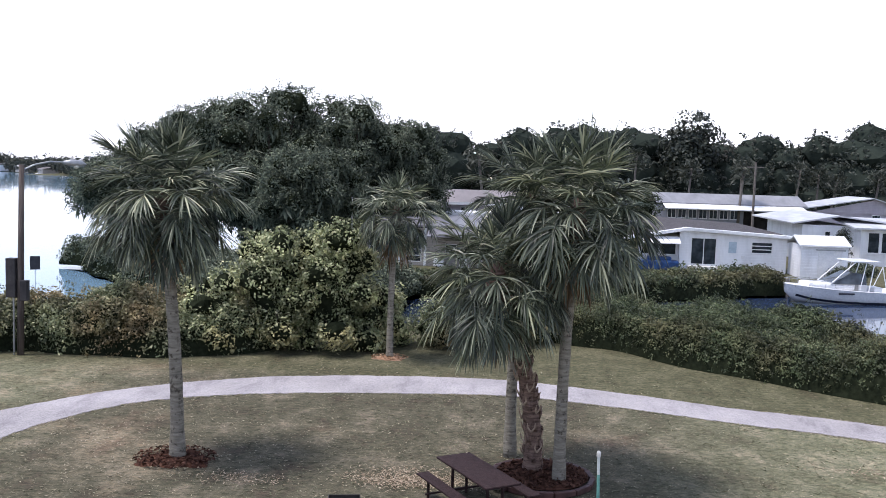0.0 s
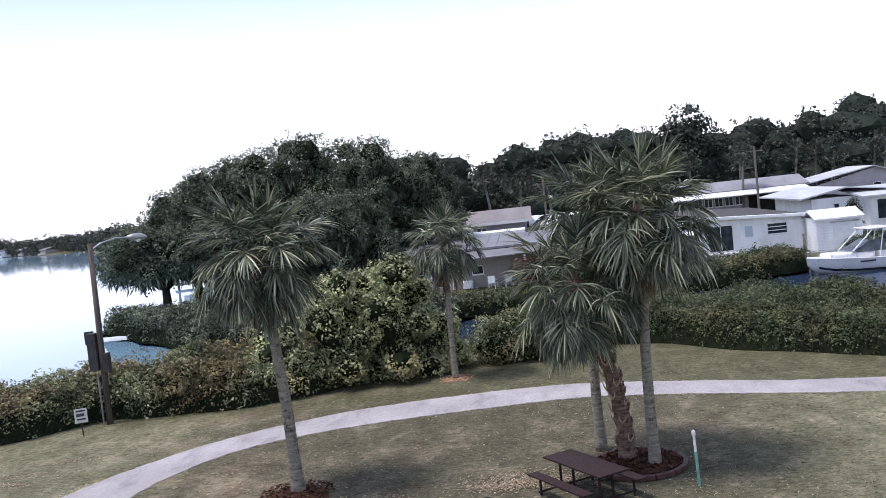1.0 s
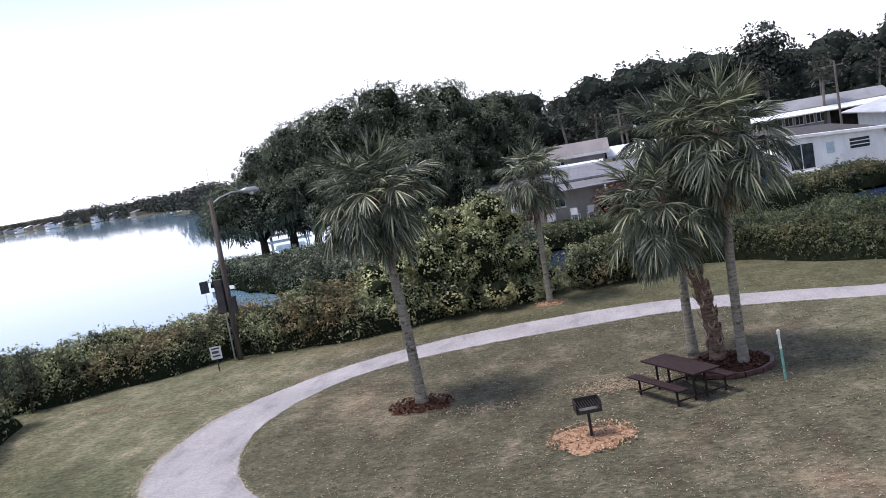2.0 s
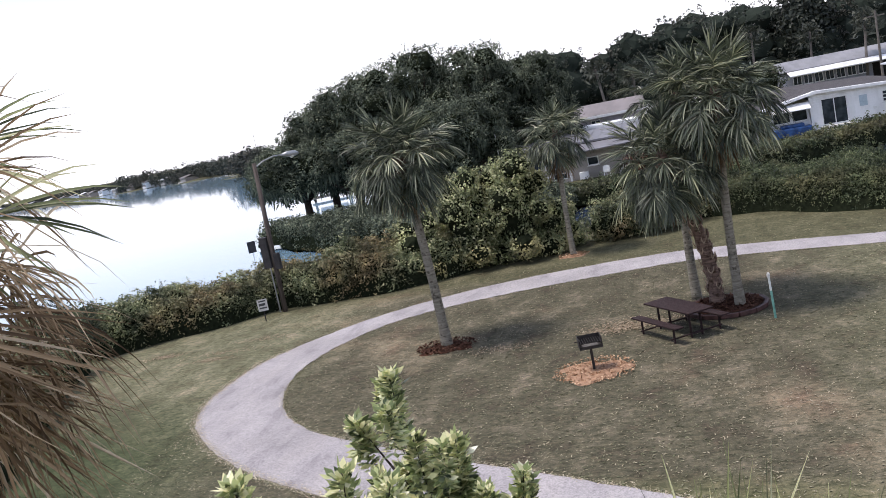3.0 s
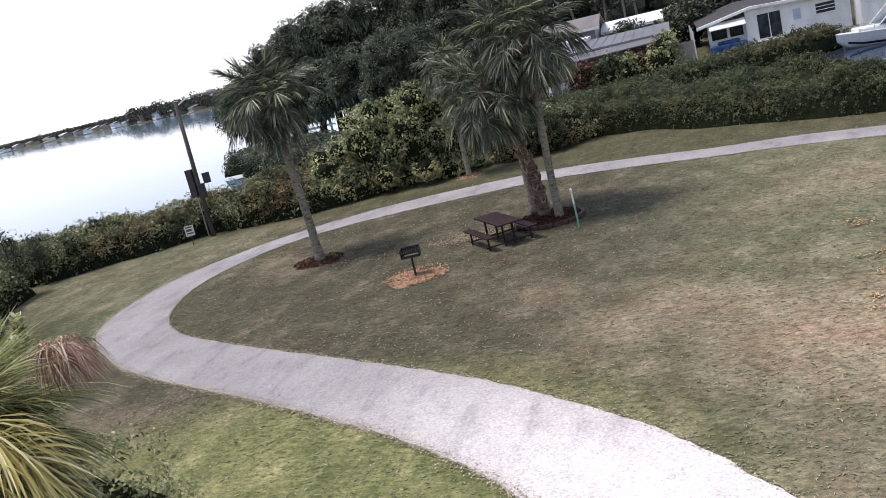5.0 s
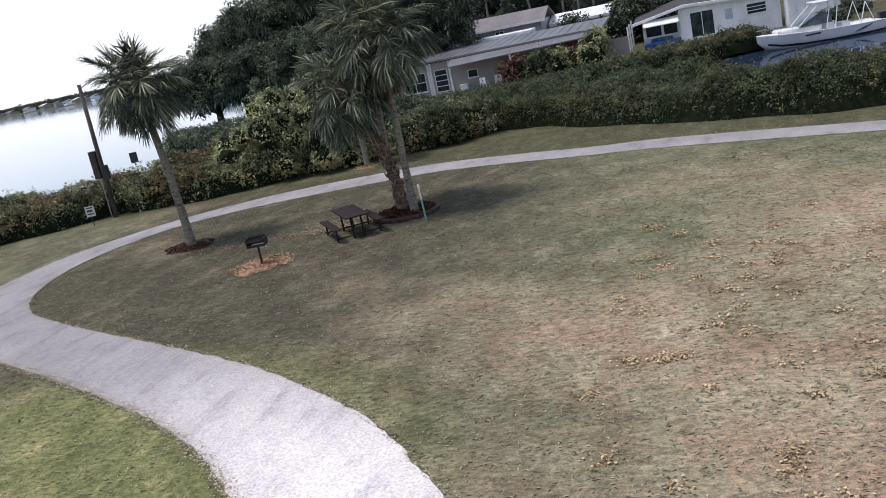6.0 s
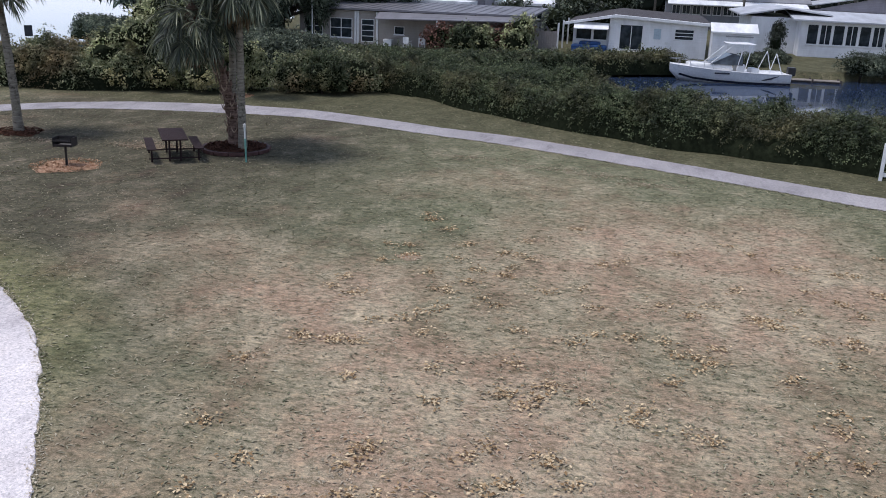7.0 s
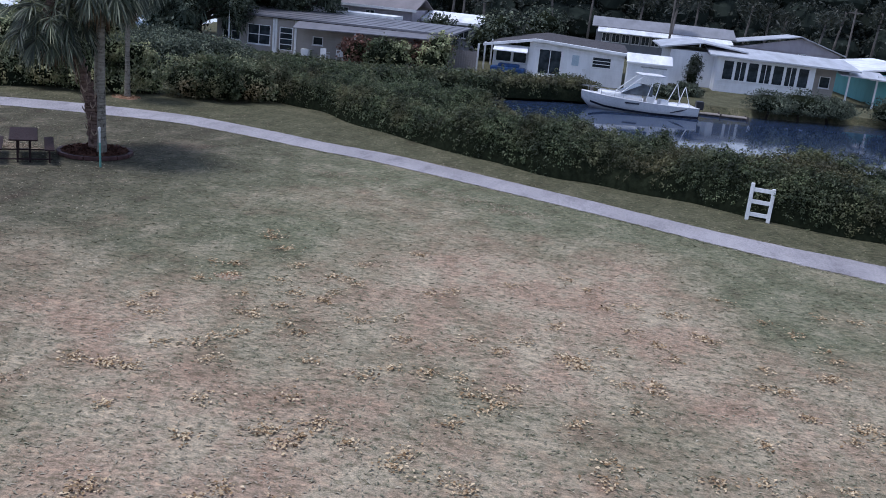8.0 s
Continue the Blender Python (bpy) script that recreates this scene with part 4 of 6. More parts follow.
palm("palm_tree", (-3.68, -4.6, 0), (-3.68, -4.6, 6.6), "cabbage palm with a shaggy head of dead brown leaves", "neardead", 60, 0.17, 0.14, 1.0, 87, "palm_bark_brown", 1.0, lowest=-80, shag=60, mixed=0.08)

near_palm = [o for o in bpy.data.objects if o.name.startswith("palm_tree") and abs(o.location.y + 4.5) < 0.01][0]
rust_fronds = [fan_mesh("frond", "palm_leaf_rust", 32, 70 + i, 0.98, 0.15, 0.48, 60, 0.011, 2.2, 3.2, 150, 0.55) for i in range(3)]
pale_fronds = [fan_mesh("frond", "palm_leaf_pale", 26 - 6 * i, 75 + i, 0.80, 0.22, 0.66, 34, 0.020, 2.4, 1.3, 105, 0.06) for i in range(3)]
for i in range(8):
    # spent rust brown leaves on one side
    o = part("frond", rust_fronds[i % 3], None, near_palm, "rust brown dead leaf")
    o.matrix_basis = Matrix.Translation((-0.02, -0.14, 4.56 - 0.03 * i)) @ pose(0, 0, 0, 26 * (i % 3 - 1), 0, 14 + 7 * i)
for i, az in enumerate((-30, -22, -14, -76, -68, -60, -112, -44)):
    # old leaves, pale yellow, folded down over their stalks
    o = part("frond", pale_fronds[i % 3], None, near_palm, "pale yellow hanging leaf")
    o.matrix_basis = Matrix.Translation((-0.05, -0.2, 4.40 - 0.06 * (i % 3))) @ pose(0, 0, 0, 10 * (i % 3 - 1), 0, az)

# ---- woods ----
def big_tree(x, y, h, wid, seed, low=0.25, n=40000):
    """A broad tree whose crown is built of many billows."""
    r = np.random.RandomState(seed)
    lob = [(0, 0, 0.60 * h, 0.36 * wid, 0.34 * wid, 0.30 * h)]
    for k in range(20):
        a = k * 2.4 + r.uniform(0, 0.5)
        f = (k + 0.5) / 20
        z = (low + (0.92 - low) * f) * h
        q = 0.44 * wid * math.sqrt(max(0.05, 1 - (max(0, f - 0.35) / 0.68) ** 2))
        s = r.uniform(0.13, 0.21) * wid
        lob.append((q * math.cos(a), q * math.sin(a), min(z, h - 0.8 * s), s, s, 0.75 * s))
    t = tree("broadleaf_tree", (x, y, 0), lob, "large dark broadleaf tree hung with moss at the bay shore", n, 0.18, "tree_leaf", seed, 0.35, gap=0.2, group="bay shore trees", core=0.62)
    # beards of moss and thin twigs hanging from the undersides
    m = 900
    L = np.array(lob)[r.randint(1, len(lob), m)]
    a, q = r.uniform(0, 2 * math.pi, m), np.sqrt(r.uniform(0, 1, m))
    P = np.stack([L[:, 0] + L[:, 3] * q * np.cos(a), L[:, 1] + L[:, 4] * q * np.sin(a), L[:, 2] - L[:, 5] * np.sqrt(1 - 0.98 * q * q)], 1)
    P = P[P[:, 2] > 0.8]
    d = np.stack([0.3 * r.normal(size=len(P)), 0.3 * r.normal(size=len(P)), np.full(len(P), -1.0)], 1)
    v, f = leaf_blades(r, P, d, 0.75, 0.16, 0.5, 2.0)
    part("hanging_moss", fast_mesh("hanging_moss", v, f, "tree_leaf"), None, t)


for i, (x, y, h, w, low) in enumerate(((-31.2, 67.5, 7.2, 8.2, 0.42), (-29.4, 70, 10.4, 6.8, 0.30), (-25.6, 70, 12.1, 8.5, 0.28), (-20.5, 70, 13.3, 10, 0.25), (-15.2, 70, 12.6, 9.0, 0.2), (-10.9, 73, 11.0, 7.5, 0.25), (-26.0, 67, 7.4, 7.5, 0.40), (-15.2, 61.5, 8.0, 7.0, 0.33), (-20.5, 66, 7.6, 7, 0.36))):
    big_tree(x, y, h, w, 100 + i, low)


def far_woods(name, xs, y0, y1, top, label, n, size, seed, material="far_leaf"):
    """A belt of distant trees as one mass with an uneven skyline."""
    rng = np.random.RandomState(seed)
    lobes = []
    x = xs[0]
    while x < xs[1]:
        h = top(x) * rng.uniform(0.80, 1.06)
        w = rng.uniform(2.6, 5.2)
        y = rng.uniform(y0, y1)
        lobes.append((x, y, h * 0.80, w, w, h * 0.20))
        lobes.append((x + rng.uniform(-2, 2), y - 1, h * 0.50, w, w, h * 0.30))
        lobes.append((x + rng.uniform(-2, 2), y - 2, h * 0.22, w * 1.1, w, h * 0.26))
        x += rng.uniform(1.6, 3.4)
    v, f = crown_cards(rng, lobes, n, size, gap=0.0, low=-0.5, loose=0.9)
    t = thing(name, label, "woods", kind="stuff")
    part("foliage", fast_mesh(name, v, f, material), None, t)
    # added dark lumps stand in for shade inside the woods
    cores = np.array(lobes)
    part("inner_foliage", lobe_cores([tuple(q) for q in cores], 0.86), "woods_shade", t)
    return t


def skyline(x):
    return 14.2 + 1.3 * math.sin(0.13 * x) + 0.9 * math.sin(0.31 * x + 1) + 0.030 * max(0, x - 10)


far_woods("woods", (-45, 130), 150, 166, skyline, "dark belt of mixed woods behind the houses", 240000, 0.44, 201)
tree("broadleaf_tree", (25.0, 148, 0), [(0, 0, 14.2, 2.6, 2.6, 2.4), (-1.4, 0, 12.0, 2.6, 2.4, 2.0), (1.8, 0, 11.6, 2.6, 2.4, 2.2), (0, 0, 8.5, 3.4, 3, 3)], "tall open crowned tree above the woods", 2600, 0.7, "far_leaf", 202, 0.3, gap=0.4)


def far_palm(x, y, h, lean, seed, wide=1.9):
    """A distant palm: bare pale stem and a small round head."""
    rng = np.random.RandomState(seed)
    t = thing("palm_tree", "distant palm with a bare pale trunk behind the houses", "palm tree", pose(x, y, 0), "distant palms")
    top = (lean, 0, h)
    part("trunk", tubed([(0, 0, 0), (lean * 0.4, 0, h * 0.5), top], [0.2, 0.16, 0.15], 7), "bark_grey", t, smooth=True)
    n = 260
    az, el = rng.uniform(0, 2 * math.pi, n), rng.uniform(-1.1, 1.3, n)
    d = np.stack([np.cos(az) * np.cos(el), np.sin(az) * np.cos(el), np.sin(el)], 1)
    rad = rng.uniform(0.3, 1, (n, 1)) * wide
    pos = np.array(top) + d * rad - np.array([0, 0, 0.35]) * rad ** 2 / wide
    v, f = leaf_cards(rng, pos, np.cross(d, rng.normal(size=(n, 3))), 0.95, 0.22, 0.25)
    part("crown", fast_mesh("crown", v, f, "far_palm_leaf"), None, t)


for i, (x, y, h, ln) in enumerate(((-14, 118, 8.5, 0.3), (-5.5, 104, 8.8, -0.9), (-2.5, 108, 7.5, 0.4), (1.5, 110, 6.8, -0.3), (14.5, 132, 9.5, 0.2), (21.5, 128, 8.0, 0.4), (25, 112, 8.2, 0.5), (36.5, 130, 8.2, 0.7),
                                   (39.5, 130, 7.6, 0.2), (41.0, 129, 6.6, 0.9), (46, 127, 7.4, 0.8), (49, 131, 8.6, 1.0), (30, 134, 8.8, 0.1), (55, 133, 9, 0.4), (62, 128, 8, -0.4), (9, 133, 8.5, -0.6))):
    far_palm(x, y, h, ln, 300 + i)


# ---- far shore ----
SHORE = [(-110, 224), (-150, 312), (-190, 356), (-265, 416), (-330, 470), (-400, 530), (-480, 570), (-640, 652), (-1000, 780)]


def shore_woods():
    rng = np.random.RandomState(401)
    p = resample(spline(SHORE, 4), 340)
    lobes = []
    for i, (x, y) in enumerate(p):
        far = math.hypot(x, y)
        h = (6.6 if x > -300 else 4.4) * rng.uniform(0.75, 1.15)
        off = rng.uniform(9, 26) if x > -300 else rng.uniform(30, 60)
        w = rng.uniform(5, 9)
        lobes.append((x - 0.4 * off, y + off, h * 0.55, w, w * 0.7, h * 0.55))
    v, f = crown_cards(rng, lobes, 110000, 0.85, low=-0.8, loose=1.2)
    solo("shore_woods", fast_mesh("shore_woods", v, f, "far_leaf"), None, "low dark tree line on the far shore", "woods", kind="stuff")


shore_woods()


# ---- houses ----
def wall_x(bm, x0, x1, y0, y1, z0, z1, holes=()):
    """A wall along x between y0 and y1, with openings (xa, xb, za, zb) that go through it."""
    xs = sorted({x0, x1, *(h[0] for h in holes), *(h[1] for h in holes)})
    zs = sorted({z0, z1, *(h[2] for h in holes), *(h[3] for h in holes)})
    grid = {}

    def at(i, j, k):
        if (i, j, k) not in grid:
            grid[i, j, k] = bm.verts.new((xs[i], (y0, y1)[k], zs[j]))
        return grid[i, j, k]

    def solid(i, j):
        if not (0 <= i < len(xs) - 1 and 0 <= j < len(zs) - 1):
            return False
        x, z = (xs[i] + xs[i + 1]) / 2, (zs[j] + zs[j + 1]) / 2
        return not any(a < x < b and c < z < d for a, b, c, d in holes)

    for i in range(len(xs) - 1):
        for j in range(len(zs) - 1):
            if not solid(i, j):
                continue
            for k in (0, 1):
                bm.faces.new((at(i, j, k), at(i + 1, j, k), at(i + 1, j + 1, k), at(i, j + 1, k)))
            for di, dj, a, b in ((-1, 0, (i, j), (i, j + 1)), (1, 0, (i + 1, j), (i + 1, j + 1)), (0, -1, (i, j), (i + 1, j)), (0, 1, (i, j + 1), (i + 1, j + 1))):
                if not solid(i + di, j + dj):
                    bm.faces.new((at(*a, 0), at(*b, 0), at(*b, 1), at(*a, 1)))
    bmesh.ops.recalc_face_normals(bm, faces=bm.faces)
    return bm


def window(parent, xa, xb, za, zb, y, cols=2, rows=1, name="window", glass="dark_glass", trim="white_trim"):
    """A window in a wall that faces -y: frame, panes, bars, sill."""
    w = new(name)
    w.parent = parent
    w.matrix_basis = pose((xa + xb) / 2, y, za)
    hw, h = (xb - xa) / 2, zb - za
    fr = bmesh.new()
    t = 0.06
    lights = []
    for c in range(cols):
        for r in range(rows):
            lights.append((-hw + t / 2 + (2 * hw - t) * c / cols + t / 2, -hw + t / 2 + (2 * hw - t) * (c + 1) / cols - t / 2,
                           t / 2 + (h - t) * r / rows + t / 2, t / 2 + (h - t) * (r + 1) / rows - t / 2))
    part("frame", wall_x(fr, -hw, hw, -0.03, 0.07, 0, h, lights), trim, w)
    part("pane", boxed(-hw + t, hw - t, 0.02, 0.035, t, h - t), glass, w, "dark reflecting glass")
    if name == "window":
        part("sill", boxed(-hw - 0.06, hw + 0.06, -0.09, -0.032, -0.06, 0.0), trim, w)
    return w


def gable_roof_y(bm, x0, x1, y0, y1, xr, z_left, z_right, zr, th=0.12):
    """A low roof whose ridge runs along y at xr."""
    slab(bm, [(x0, y0, z_left), (xr, y0, zr), (xr, y1, zr), (x0, y1, z_left)], th)
    slab(bm, [(xr, y0, zr), (x1, y0, z_right), (x1, y1, z_right), (xr, y1, zr)], th)
    return bm


def gable_roof_x(bm, x0, x1, y0, y1, yr, ze, zr, th=0.12):
    slab(bm, [(x0, y0, ze), (x1, y0, ze), (x1, yr, zr), (x0, yr, zr)], th)
    slab(bm, [(x0, yr, zr), (x1, yr, zr), (x1, y1, ze), (x0, y1, ze)], th)
    return bm


def shell(t, x0, x1, y0, y1, z0, z1, mat, holes=(), th=0.15):
    """Four walls of a house; the front one, at y0, has the openings."""
    part("wall", wall_x(bmesh.new(), x0, x1, y0, y0 + th, z0, z1, holes), mat, t)
    part("wall", boxed(x0, x1, y1 - th, y1, z0, z1), mat, t)
    part("wall", boxed(x0, x0 + th, y0 + th, y1 - th, z0, z1), mat, t)
    part("wall", boxed(x1 - th, x1, y0 + th, y1 - th, z0, z1), mat, t)
    # added near-black panel behind the openings, coloured as the dim room
    part("room_lining", boxed(x0 + th, x1 - th, y0 + 2.0, y0 + 2.1, z0, z1), "interior_shade", t)


def white_house():
    t = thing("mobile_home", "white mobile home with a sliding glass door and carport", "house")
    holes = [(11.72, 13.55, 0.45, 2.42), (16.0, 17.5, 1.40, 2.25)]
    shell(t, 10.9, 18.5, 66, 83, 0, 2.5, "siding_white", holes)
    # gable infill above the front wall
    bm = bmesh.new()
    f = [bm.verts.new(c) for c in ((10.9, 66, 2.5), (18.5, 66, 2.5), (18.5, 66, 2.66), (11.3, 66, 2.98), (10.9, 66, 2.96))]
    bm.faces.new(f)
    r = bmesh.ops.extrude_face_region(bm, geom=bm.faces[:])
    bmesh.ops.translate(bm, vec=(0, 0.15, 0), verts=[v for v in r["geom"] if isinstance(v, bmesh.types.BMVert)])
    bmesh.ops.recalc_face_normals(bm, faces=bm.faces)
    part("gable", bm, "siding_white", t)
    part("roof", gable_roof_y(bmesh.new(), 7.3, 18.8, 66.3, 83.4, 11.3, 2.35, 2.72, 3.1), "shingle_dark", t, "dark shingle roof")
    part("fascia", gable_roof_y(bmesh.new(), 7.2, 18.9, 65.5, 66.28, 11.3, 2.38, 2.76, 3.14, 0.2), "roof_white", t, "white roof edge")
    window(t, 11.72, 13.55, 0.45, 2.42, 66.02, 2, 1, "sliding_door")
    window(t, 16.0, 17.5, 1.40, 2.25, 66.02, 1, 3)
    part("panel", boxed(14.4, 14.95, 65.96, 66.0, 1.38, 2.2), "blue_door", t, "pale blue shutter")
    part("vent", boxed(15.3, 15.55, 65.95, 66.0, 1.0, 1.2), "white_trim", t)
    part("step", boxed(11.5, 13.8, 65.1, 65.98, 0, 0.4, bev=0.03), "sign_white", t)
    # carport
    for x, y in ((6.85, 65.6), (6.85, 70), (6.85, 75)):
        part("post", boxed(x - 0.07, x + 0.07, y - 0.07, y + 0.07, 0, 2.3), "white_paint", t)
    part("awning", slab(bmesh.new(), [(8.1, 65.0, 2.02), (10.85, 65.0, 2.02), (10.85, 65.95, 2.45), (8.1, 65.95, 2.45)], 0.06), "roof_white", t, "white metal awning")
    part("screen_wall", wall_x(bmesh.new(), 8.0, 10.9, 66.4, 66.5, 0, 2.4, [(8.2, 9.5, 1.05, 1.95), (9.6, 10.75, 1.05, 1.95)]), "siding_white", t)
    for a, b in ((8.2, 9.5), (9.6, 10.75)):
        window(t, a, b, 1.05, 1.95, 66.42, 1, 1)
    return t


white_house()

# covered boat or car in the carport
tp = bmesh.new()
box(tp, 8.0, 10.8, 65.1, 66.2, 0.02, 0.72, bev=0.12)
box(tp, 8.6, 10.3, 65.3, 66.1, 0.68, 0.98, bev=0.12)
solo("tarp_cover", tp, "blue_tarp", "bright blue tarpaulin over a low load in the carport", "tarpaulin")

fence = thing("privacy_fence", "grey brown board fence beside the carport", "fence")
for i in range(12):
    part("board", boxed(4.55 + 0.19 * i, 4.55 + 0.19 * i + 0.18, 65.2, 65.24, 0.05, 1.62 + 0.02 * (i % 3)), "fence_grey", fence)
part("rail", boxed(4.5, 6.85, 65.243, 65.3, 0.4, 0.5), "fence_grey", fence)
part("rail", boxed(4.5, 6.85, 65.243, 65.3, 1.2, 1.3), "fence_grey", fence)


def shed():
    t = thing("garden_shed", "small white metal garden shed with a wide door", "shed")
    part("body", boxed(18.75, 21.9, 63.4, 66.4, 0, 2.35), "siding_white", t)
    part("roof", gable_roof_x(bmesh.new(), 18.6, 22.05, 63.2, 66.6, 64.9, 2.36, 2.95), "roof_white", t)
    part("door", boxed(19.9, 21.5, 63.35, 63.4, 0.12, 2.0), "white_trim", t)
    part("door_track", boxed(19.7, 21.7, 63.3, 63.36, 2.0, 2.09), "grey_metal", t)
    return t


shed()


def sunroom_house():
    t = thing("mobile_home", "white mobile home with a long glazed sunroom", "house")
    y = 75.0
    xs = np.linspace(27.2, 34.6, 8)
    holes = [(xs[i] + 0.06, xs[i + 1] - 0.06, 1.05, 2.75) for i in range(7)]
    shell(t, 26.7, 35.0, y, y + 5.5, 0, 3.0, "siding_white", holes)
    for i in range(7):
        window(t, xs[i] + 0.06, xs[i + 1] - 0.06, 1.05, 2.75, y + 0.02, 2 if i % 2 else 1, 1)
    part("roof", slab(bmesh.new(), [(26.0, y - 0.5, 3.12), (38.6, y - 0.5, 3.02), (38.6, y + 6, 3.6), (26.0, y + 6, 3.75)], 0.14), "roof_pale", t, "flat white roof")
    part("wing", boxed(22.8, 26.7, y + 2.5, y + 14, 0, 3.1), "siding_white", t)
    part("roof", gable_roof_y(bmesh.new(), 21.8, 29.5, y + 2.0, y + 16, 25.6, 3.25, 3.5, 3.95), "roof_pale", t)
    window(t, 24.6, 25.1, 1.4, 2.6, y + 2.45, 1, 1)
    part("wall", boxed(35.0, 37.0, y + 1.2, y + 1.35, 0, 2.9), "siding_beige", t)
    window(t, 35.7, 36.6, 1.2, 2.2, y + 1.17, 1, 1)
    for x in (37.9, 40.2):
        part("post", boxed(x - 0.07, x + 0.07, y + 0.2, y + 0.34, 0, 2.8), "white_paint", t)
    part("awning", slab(bmesh.new(), [(37.0, y - 0.4, 2.6), (41.0, y - 0.4, 2.5), (41.0, y + 3, 2.95), (37.0, y + 3, 3.0)], 0.08), "roof_pale", t)
    return t


sunroom_house()


def teal_house():
    t = thing("mobile_home", "teal mobile home with a pale metal roof", "house")
    shell(t, 41.2, 49, 79, 95, 0, 2.8, "siding_teal", [(43, 44.2, 1.1, 2.2)])
    window(t, 43, 44.2, 1.1, 2.2, 79.02, 2, 1)
    part("roof", gable_roof_y(bmesh.new(), 39.5, 49.6, 78.5, 95.5, 45, 2.95, 2.95, 3.7), "roof_white", t)
    part("awning", slab(bmesh.new(), [(40.3, 77.6, 2.3), (43, 77.6, 2.3), (43, 78.9, 2.7), (40.3, 78.9, 2.7)], 0.06), "roof_white", t)
    return t


teal_house()


def beige_house():
    t = thing("mobile_home", "beige mobile home with a long grey metal roof and awning", "house")
    y = 62.0
    holes = [(-13.4, -11.9, 0.65, 2.0), (-11.3, -9.4, 0.5, 2.05), (-8.65, -7.55, 0.25, 2.05), (-5.9, -5.05, 0.95, 1.6)]
    shell(t, -13.9, 0.6, y, y + 7, 0, 2.65, "siding_beige", holes)
    window(t, -13.4, -11.9, 0.65, 2.0, y + 0.02, 2, 2)
    window(t, -11.3, -9.4, 0.5, 2.05, y + 0.02, 2, 2)
    window(t, -8.65, -7.55, 0.25, 2.05, y + 0.02, 1, 4, "jalousie_door")
    window(t, -5.9, -5.05, 0.95, 1.6, y + 0.02, 1, 1)
    for x in (-9.1, -8.9, -7.3):
        part("pilaster", boxed(x - 0.08, x + 0.08, y - 0.12, y - 0.003, 0, 2.65), "white_paint", t)
    # a long low roof with an awning below it and a flat white porch roof behind
    part("roof", slab(bmesh.new(), [(-14.3, y - 0.4, 2.84), (5.2, y - 0.4, 2.92), (5.2, y + 10.5, 3.16), (-14.3, y + 10.5, 3.12)], 0.14), "roof_lilac", t, "grey ribbed metal roof")
    for i in range(25):
        x = -14.3 + i * 0.79
        z = 2.87 + 0.08 * i / 25
        part("roof_rib", slab(bmesh.new(), [(x, y - 0.4, z), (x + 0.05, y - 0.4, z), (x + 0.05, y + 10.4, z + 0.27), (x, y + 10.4, z + 0.27)], 0.027), "roof_lilac", t)
    part("awning", slab(bmesh.new(), [(-7.0, y - 1.8, 2.22), (4.6, y - 1.8, 2.50), (4.6, y - 0.42, 2.76), (-7.0, y - 0.42, 2.68)], 0.07), "roof_lilac", t)
    part("porch_roof", boxed(-11.6, -1.9, y + 10.7, y + 14.5, 3.02, 3.36), "roof_white", t, "bright flat white porch roof")
    for x in (-2.0, 4.5):
        part("post", boxed(x - 0.06, x + 0.06, y - 1.78, y - 1.66, 0, 2.32), "white_paint", t)
    part("porch_wall", boxed(0.6, 4.7, y + 1.2, y + 1.35, 0, 2.75), "siding_pink", t)
    part("air_conditioner", boxed(-6.6, -5.9, y - 0.75, y - 0.1, 0.05, 0.6, bev=0.04), "white_paint", t, "white air conditioner box")
    return t


beige_house()


def back_house(x0, x1, y, wall_z, mat, roof, label, wins, ridge, yd=8.0, ez=None):
    t = thing("mobile_home", label, "house")
    hz = [(a, b, c, d) for a, b, c, d in wins]
    shell(t, x0, x1, y, y + yd, 0, wall_z, mat, hz)
    for a, b, c, d in wins:
        window(t, a, b, c, d, y + 0.02, 2, 1)
    part("roof", gable_roof_x(bmesh.new(), x0 - 0.5, x1 + 0.5, y - 0.5, y + yd + 0.5, y + yd / 2, wall_z + 0.12, ridge), roof, t)
    part("fascia", boxed(x0 - 0.5, x1 + 0.5, y - 0.56, y - 0.503, wall_z - 0.12, wall_z + 0.12), "white_trim", t)
    return t


back_house(-15.5, -1.7, 79.5, 3.85, "siding_lilac", "roof_taupe", "lilac grey house with a taupe roof and white trim", [(-10.3, -9.3, 3.05, 3.55), (-9.0, -8.0, 3.05, 3.55), (-6.3, -5.4, 3.05, 3.55)], 5.0)
back_house(-1.0, 4.2, 84, 3.0, "siding_grey", "roof_white", "small grey house with a white roof", [(0.2, 1.2, 1.6, 2.5), (2.3, 3.4, 1.6, 2.5)], 3.9)
back_house(-23.5, -17.8, 92, 3.0, "siding_white", "roof_taupe", "white house half hidden by the trees", [(-22.5, -21.4, 1.2, 2.3), (-20.2, -19.0, 1.2, 2.3)], 4.2)


